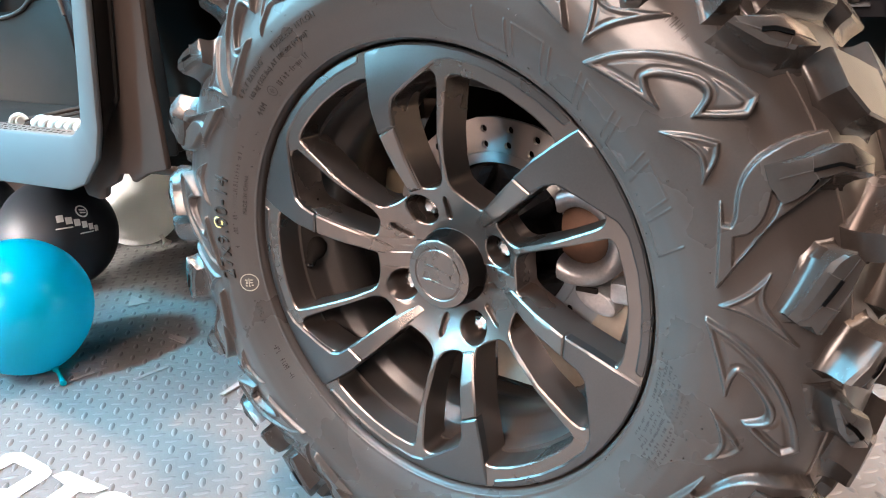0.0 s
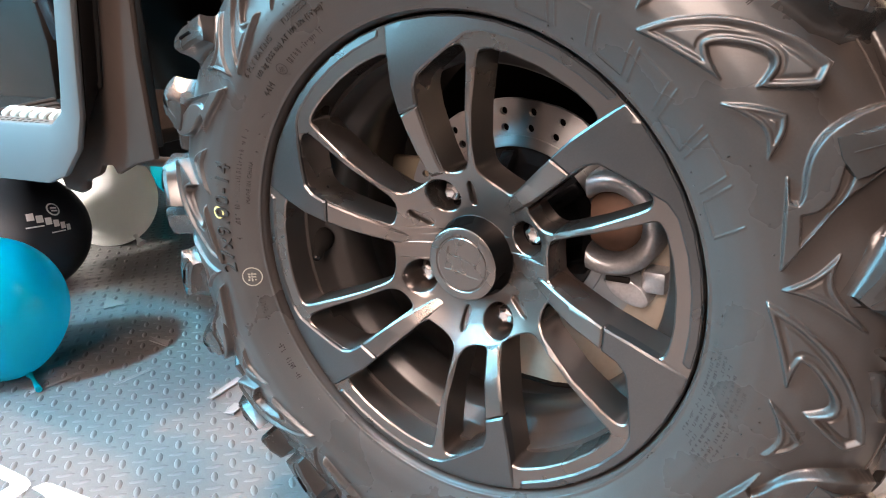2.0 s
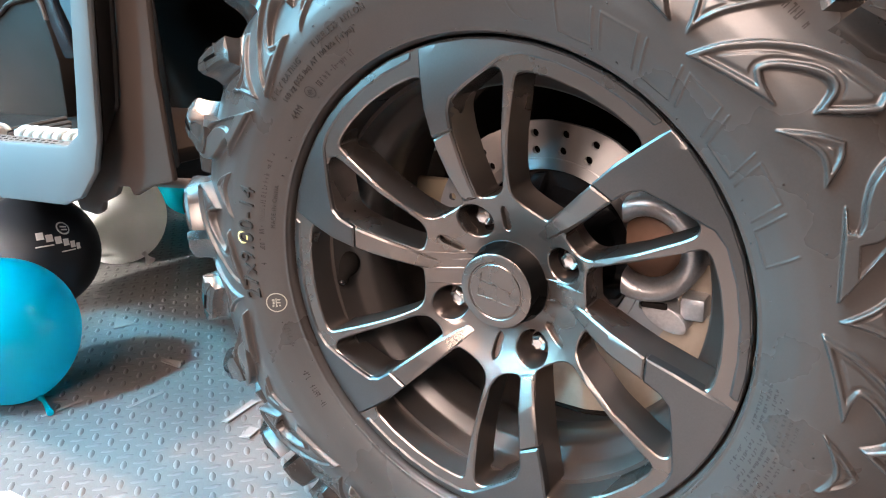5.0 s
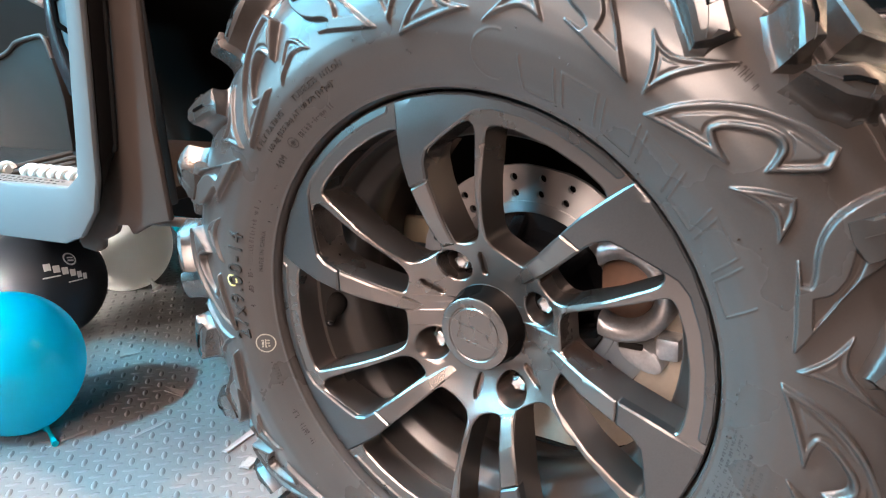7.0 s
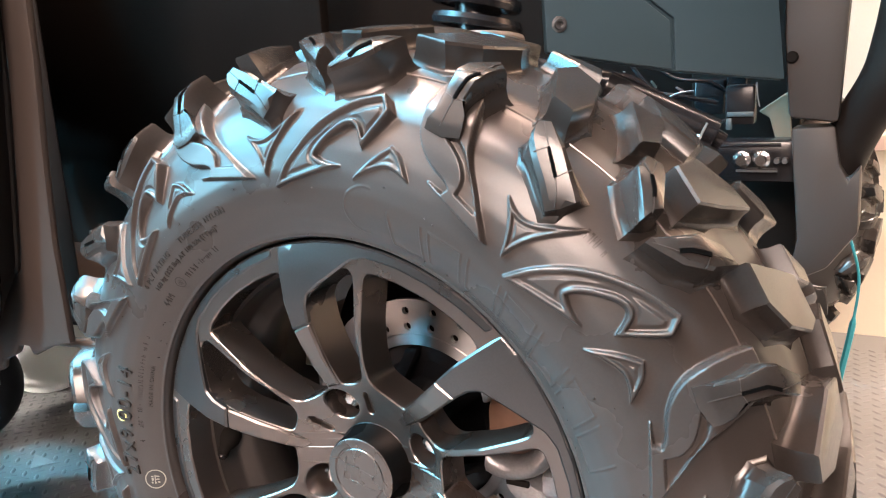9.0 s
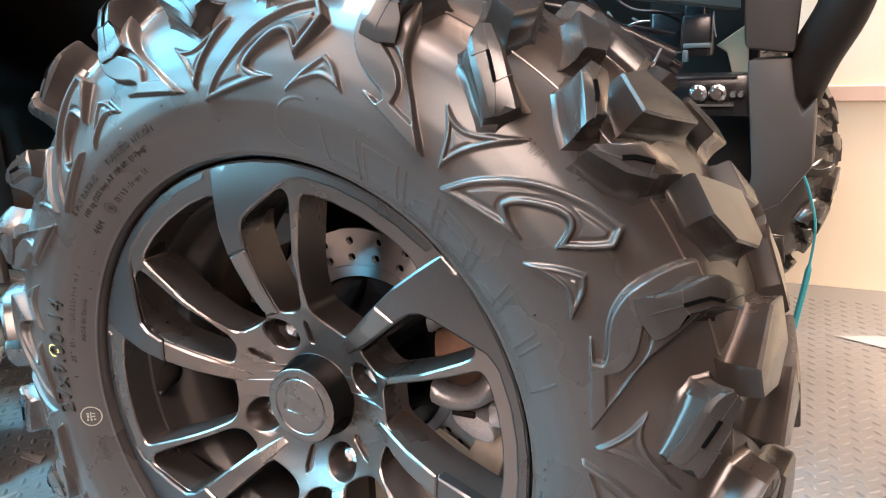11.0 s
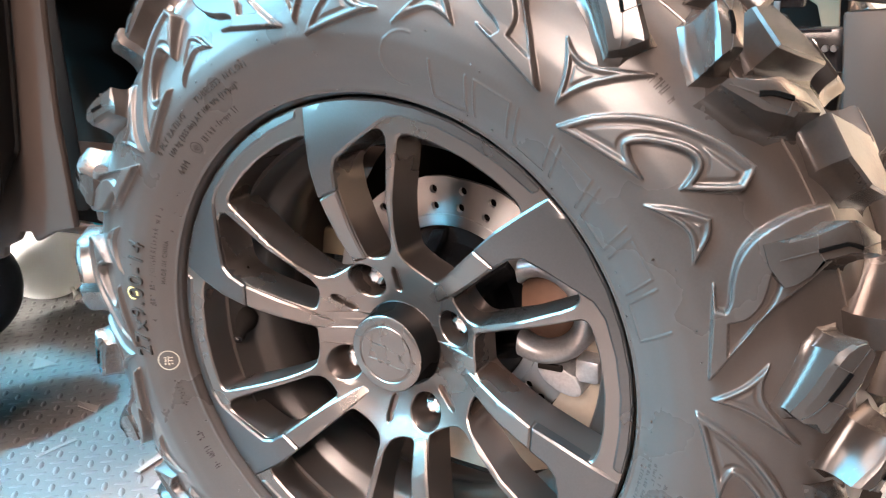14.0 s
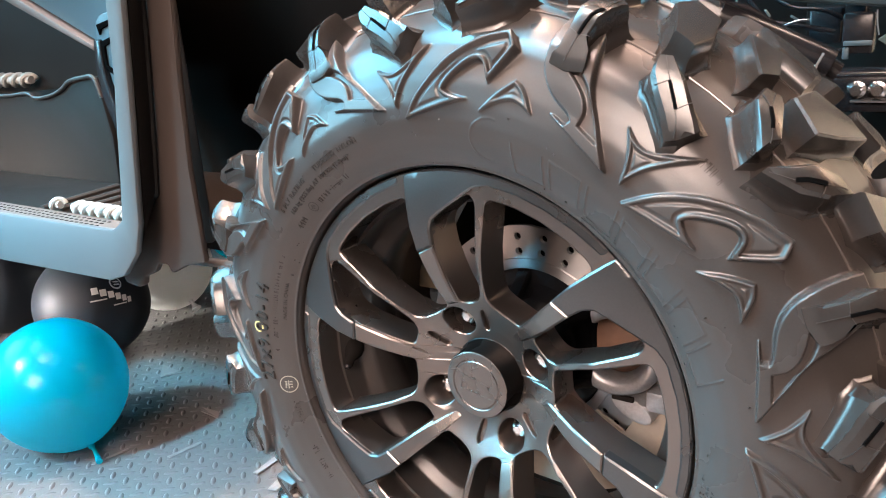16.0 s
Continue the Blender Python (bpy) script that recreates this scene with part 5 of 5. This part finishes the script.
part("lit_bracket", loft([(0.218, 0.53, 0.582), (0.250, 0.53, 0.604), (0.254, 0.53, 0.550), (0.236, 0.53, 0.552), (0.230, 0.53, 0.574)], [(0.218, 0.534, 0.582), (0.250, 0.534, 0.604), (0.254, 0.534, 0.550), (0.236, 0.534, 0.552), (0.230, 0.534, 0.574)], 0.001, 1), TAN, vehicle, "small tan plate")

# ---- balloons ----


def balloon(name, at, radius, mat, label, knot, tail=None):
    """A latex balloon resting on the floor, with its knot towards a direction."""
    axis = Vector(knot).normalized()
    prof = []
    for k in range(33):
        t = math.pi * k / 32
        r, h = radius * math.sin(t), -radius * math.cos(t)
        if h > 0.55 * radius:
            r *= 1 - 0.10 * ((h / radius - 0.55) / 0.45) ** 2
            h += 0.05 * radius * ((h / radius - 0.55) / 0.45)
        prof.append((r, h))
    prof[0] = (0.0, prof[0][1])
    prof[-1] = (0.004, prof[-1][1])
    turn = axis.to_track_quat("Y", "Z").to_matrix().to_4x4()
    ob = thing(name, label, "balloon", "balloons", m=Matrix.Translation(at))
    part("body", placed(lathe(prof, 56), turn), mat, ob, smooth=60)
    if tail:
        part("knot", tube(arc_points([axis * radius * 0.97, axis * radius * 1.03] + [Vector(p) - Vector(at) for p in tail], 5), [0.012, 0.0095, 0.0072, 0.0055, 0.0042, 0.0036, 0.0046, 0.0052, 0.0040, 0.0032, 0.0030, 0.0032, 0.0036, 0.0042, 0.0048, 0.0050], 12), mat, ob, smooth=60)
        return ob
    tip = radius * 1.04
    knot_prof = [(0.004, tip), (0.006, tip + 0.003), (0.004, tip + 0.006), (0.0035, tip + 0.009), (0.006, tip + 0.017), (0.011, tip + 0.026), (0.012, tip + 0.027), (0.010, tip + 0.026), (0.0, tip + 0.012)]
    part("knot", placed(lathe(knot_prof, 16), turn), mat, ob, smooth=60)
    return ob


blue = balloon("balloon", (-0.868, 0.075, 0.108), 0.108, BALLOON_BLUE, "shiny bright blue latex balloon lying on the chequer plate", (0.52, 0.0, -0.85), [(-0.790, 0.070, 0.0105), (-0.757, 0.058, 0.0065)])
black = balloon("balloon", (-1.165, 0.318, 0.115), 0.114, BALLOON_BLACK, "matt black latex balloon with white printed bars", (-0.6, 0.5, -0.3))
balloon("balloon", (-1.27, 0.57, 0.109), 0.110, BALLOON_WHITE, "cream white latex balloon beneath the sill", (0.70, -0.05, -0.62))
balloon("balloon", (-1.50, 0.30, 0.110), 0.110, BALLOON_BLACK, "matt black latex balloon in the shade", (-0.5, 0.6, -0.4))
balloon("balloon", (-1.42, 0.92, 0.088), 0.088, BALLOON_BLUE, "bright blue latex balloon in the shade", (0.4, 0.4, -0.6))


def balloon_print():
    """White bars and a ring on the black balloon, where the printed mark stands."""
    radius = 0.1146
    facing = (Vector((0.29, -0.48, 0.62)) - Vector((-1.165, 0.318, 0.115)))
    base = facing.normalized()
    right = Vector((0, 0, 1)).cross(base).normalized()
    up = base.cross(right)

    def at(u, v):
        d = base + right * u + up * v
        return d.normalized() * radius

    def patch(bm, u0, v0, u1, v1, lean=0.0):
        n = 6
        rows = [[bm.verts.new(at(u0 + (u1 - u0) * i / n + lean * v, v)) for i in range(n + 1)] for v in (v0, v1)]
        for i in range(n):
            bm.faces.new((rows[0][i], rows[0][i + 1], rows[1][i + 1], rows[1][i]))

    bm = bmesh.new()
    for k in range(6):
        u = 0.02 + 0.135 * k
        patch(bm, u, 0.14 - 0.052 * k, u + 0.112, 0.265 - 0.052 * k)
    patch(bm, -0.02, 0.02, 0.26, 0.042)
    patch(bm, 0.36, -0.12, 0.66, -0.098)
    for k in range(24):
        a0, a1 = 2 * math.pi * k / 24, 2 * math.pi * (k + 1) / 24
        c = (0.50, 0.32)
        q = [bm.verts.new(at(c[0] + r * math.cos(a), c[1] + r * math.sin(a))) for a, r in ((a0, .135), (a1, .135), (a1, .105), (a0, .105))]
        bm.faces.new(q)
    patch(bm, 0.445, 0.33, 0.575, 0.36)
    patch(bm, 0.445, 0.27, 0.575, 0.30)
    bmesh.ops.recalc_face_normals(bm, faces=bm.faces)
    part("print", bm, PRINT, black, "white printed bars and ring")


balloon_print()

# ---- scraps on the floor ----


def scrap(outline, label, curl=0.0):
    cx = sum(p[0] for p in outline) / len(outline)
    cy = sum(p[1] for p in outline) / len(outline)
    z = 0.0022
    bm = loft([(x - cx, y - cy, 0.0006 + curl * (i % 2)) for i, (x, y) in enumerate(outline)], [(x - cx, y - cy, 0.0) for x, y in outline])
    ob = mesh_object("paper_scrap", bm, PAPER)
    ob.location = (cx, cy, z)
    return tagged(ob, label, "confetti", "paper scraps on the floor")


scrap([(-0.990, 0.342), (-0.940, 0.300), (-0.925, 0.338)], "white triangular paper scrap on the chequer plate", 0.002)
scrap([(-0.768, 0.262), (-0.752, 0.250), (-0.704, 0.248), (-0.718, 0.264)], "white oblong paper scrap on the chequer plate", 0.001)
scrap([(-0.678, 0.126), (-0.671, 0.125), (-0.662, 0.182), (-0.669, 0.184)], "long white paper strip on the chequer plate")
scrap([(-0.518, 0.162), (-0.507, 0.162), (-0.512, 0.226), (-0.522, 0.224)], "long white paper strip beside the tyre", 0.002)
scrap([(-0.466, 0.144), (-0.450, 0.147), (-0.456, 0.172), (-0.470, 0.168)], "small white paper scrap beside the tyre", 0.002)
scrap([(-0.770, 0.050), (-0.764, 0.050), (-0.753, 0.108), (-0.759, 0.109)], "thin white paper strip beside the blue balloon")
scrap([(-1.140, 0.398), (-1.118, 0.384), (-1.096, 0.404)], "small white paper scrap beside the black balloon")
scrap([(0.360, 1.215), (0.470, 1.170), (0.480, 1.250)], "white triangular paper scrap on the floor")


def floor_mark(outline, holes=()):
    bm = bmesh.new()
    es = []
    for loop in (outline, *holes):
        vs = [bm.verts.new((x, y, 0.0021)) for x, y in loop]
        es += [bm.edges.new((vs[i], vs[(i + 1) % len(vs)])) for i in range(len(vs))]
    bmesh.ops.triangle_fill(bm, edges=es, use_beauty=True, normal=(0, 0, 1))
    return part("painted_mark", bm, PRINT, floor, "flat white shape")


floor_mark([(-0.640, -0.112), (-0.650, -0.090), (-0.632, -0.077), (-0.571, -0.077), (-0.554, -0.081), (-0.547, -0.090), (-0.541, -0.132), (-0.552, -0.147), (-0.590, -0.156), (-0.622, -0.150)],
           [[(-0.619, -0.114), (-0.620, -0.095), (-0.579, -0.093), (-0.573, -0.097), (-0.569, -0.130), (-0.579, -0.137), (-0.606, -0.134)]])
floor_mark([(-0.545, -0.086), (-0.540, -0.072), (-0.532, -0.069), (-0.458, -0.064), (-0.463, -0.077), (-0.474, -0.085), (-0.484, -0.086), (-0.478, -0.140), (-0.502, -0.142), (-0.512, -0.088)])
floor_mark([(-0.455, -0.090), (-0.454, -0.074), (-0.446, -0.065), (-0.432, -0.061), (-0.390, -0.061), (-0.372, -0.074), (-0.366, -0.120), (-0.380, -0.134), (-0.430, -0.136), (-0.450, -0.124)],
           [[(-0.430, -0.092), (-0.424, -0.080), (-0.398, -0.080), (-0.394, -0.112), (-0.402, -0.118), (-0.428, -0.116)]])

# ribbon hanging from the far bumper
ribbon = tagged(mesh_object("ribbon", tube(arc_points([(0.284, 1.08, 0.0035), (0.298, 1.08, 0.09), (0.310, 1.08, 0.170), (0.316, 1.08, 0.250), (0.303, 1.08, 0.310), (0.290, 1.08, 0.345)]), [0.0060] * 13 + [0.0025] * 18, 6), TEAL), "dark teal ribbon hanging down to the floor", "ribbon")
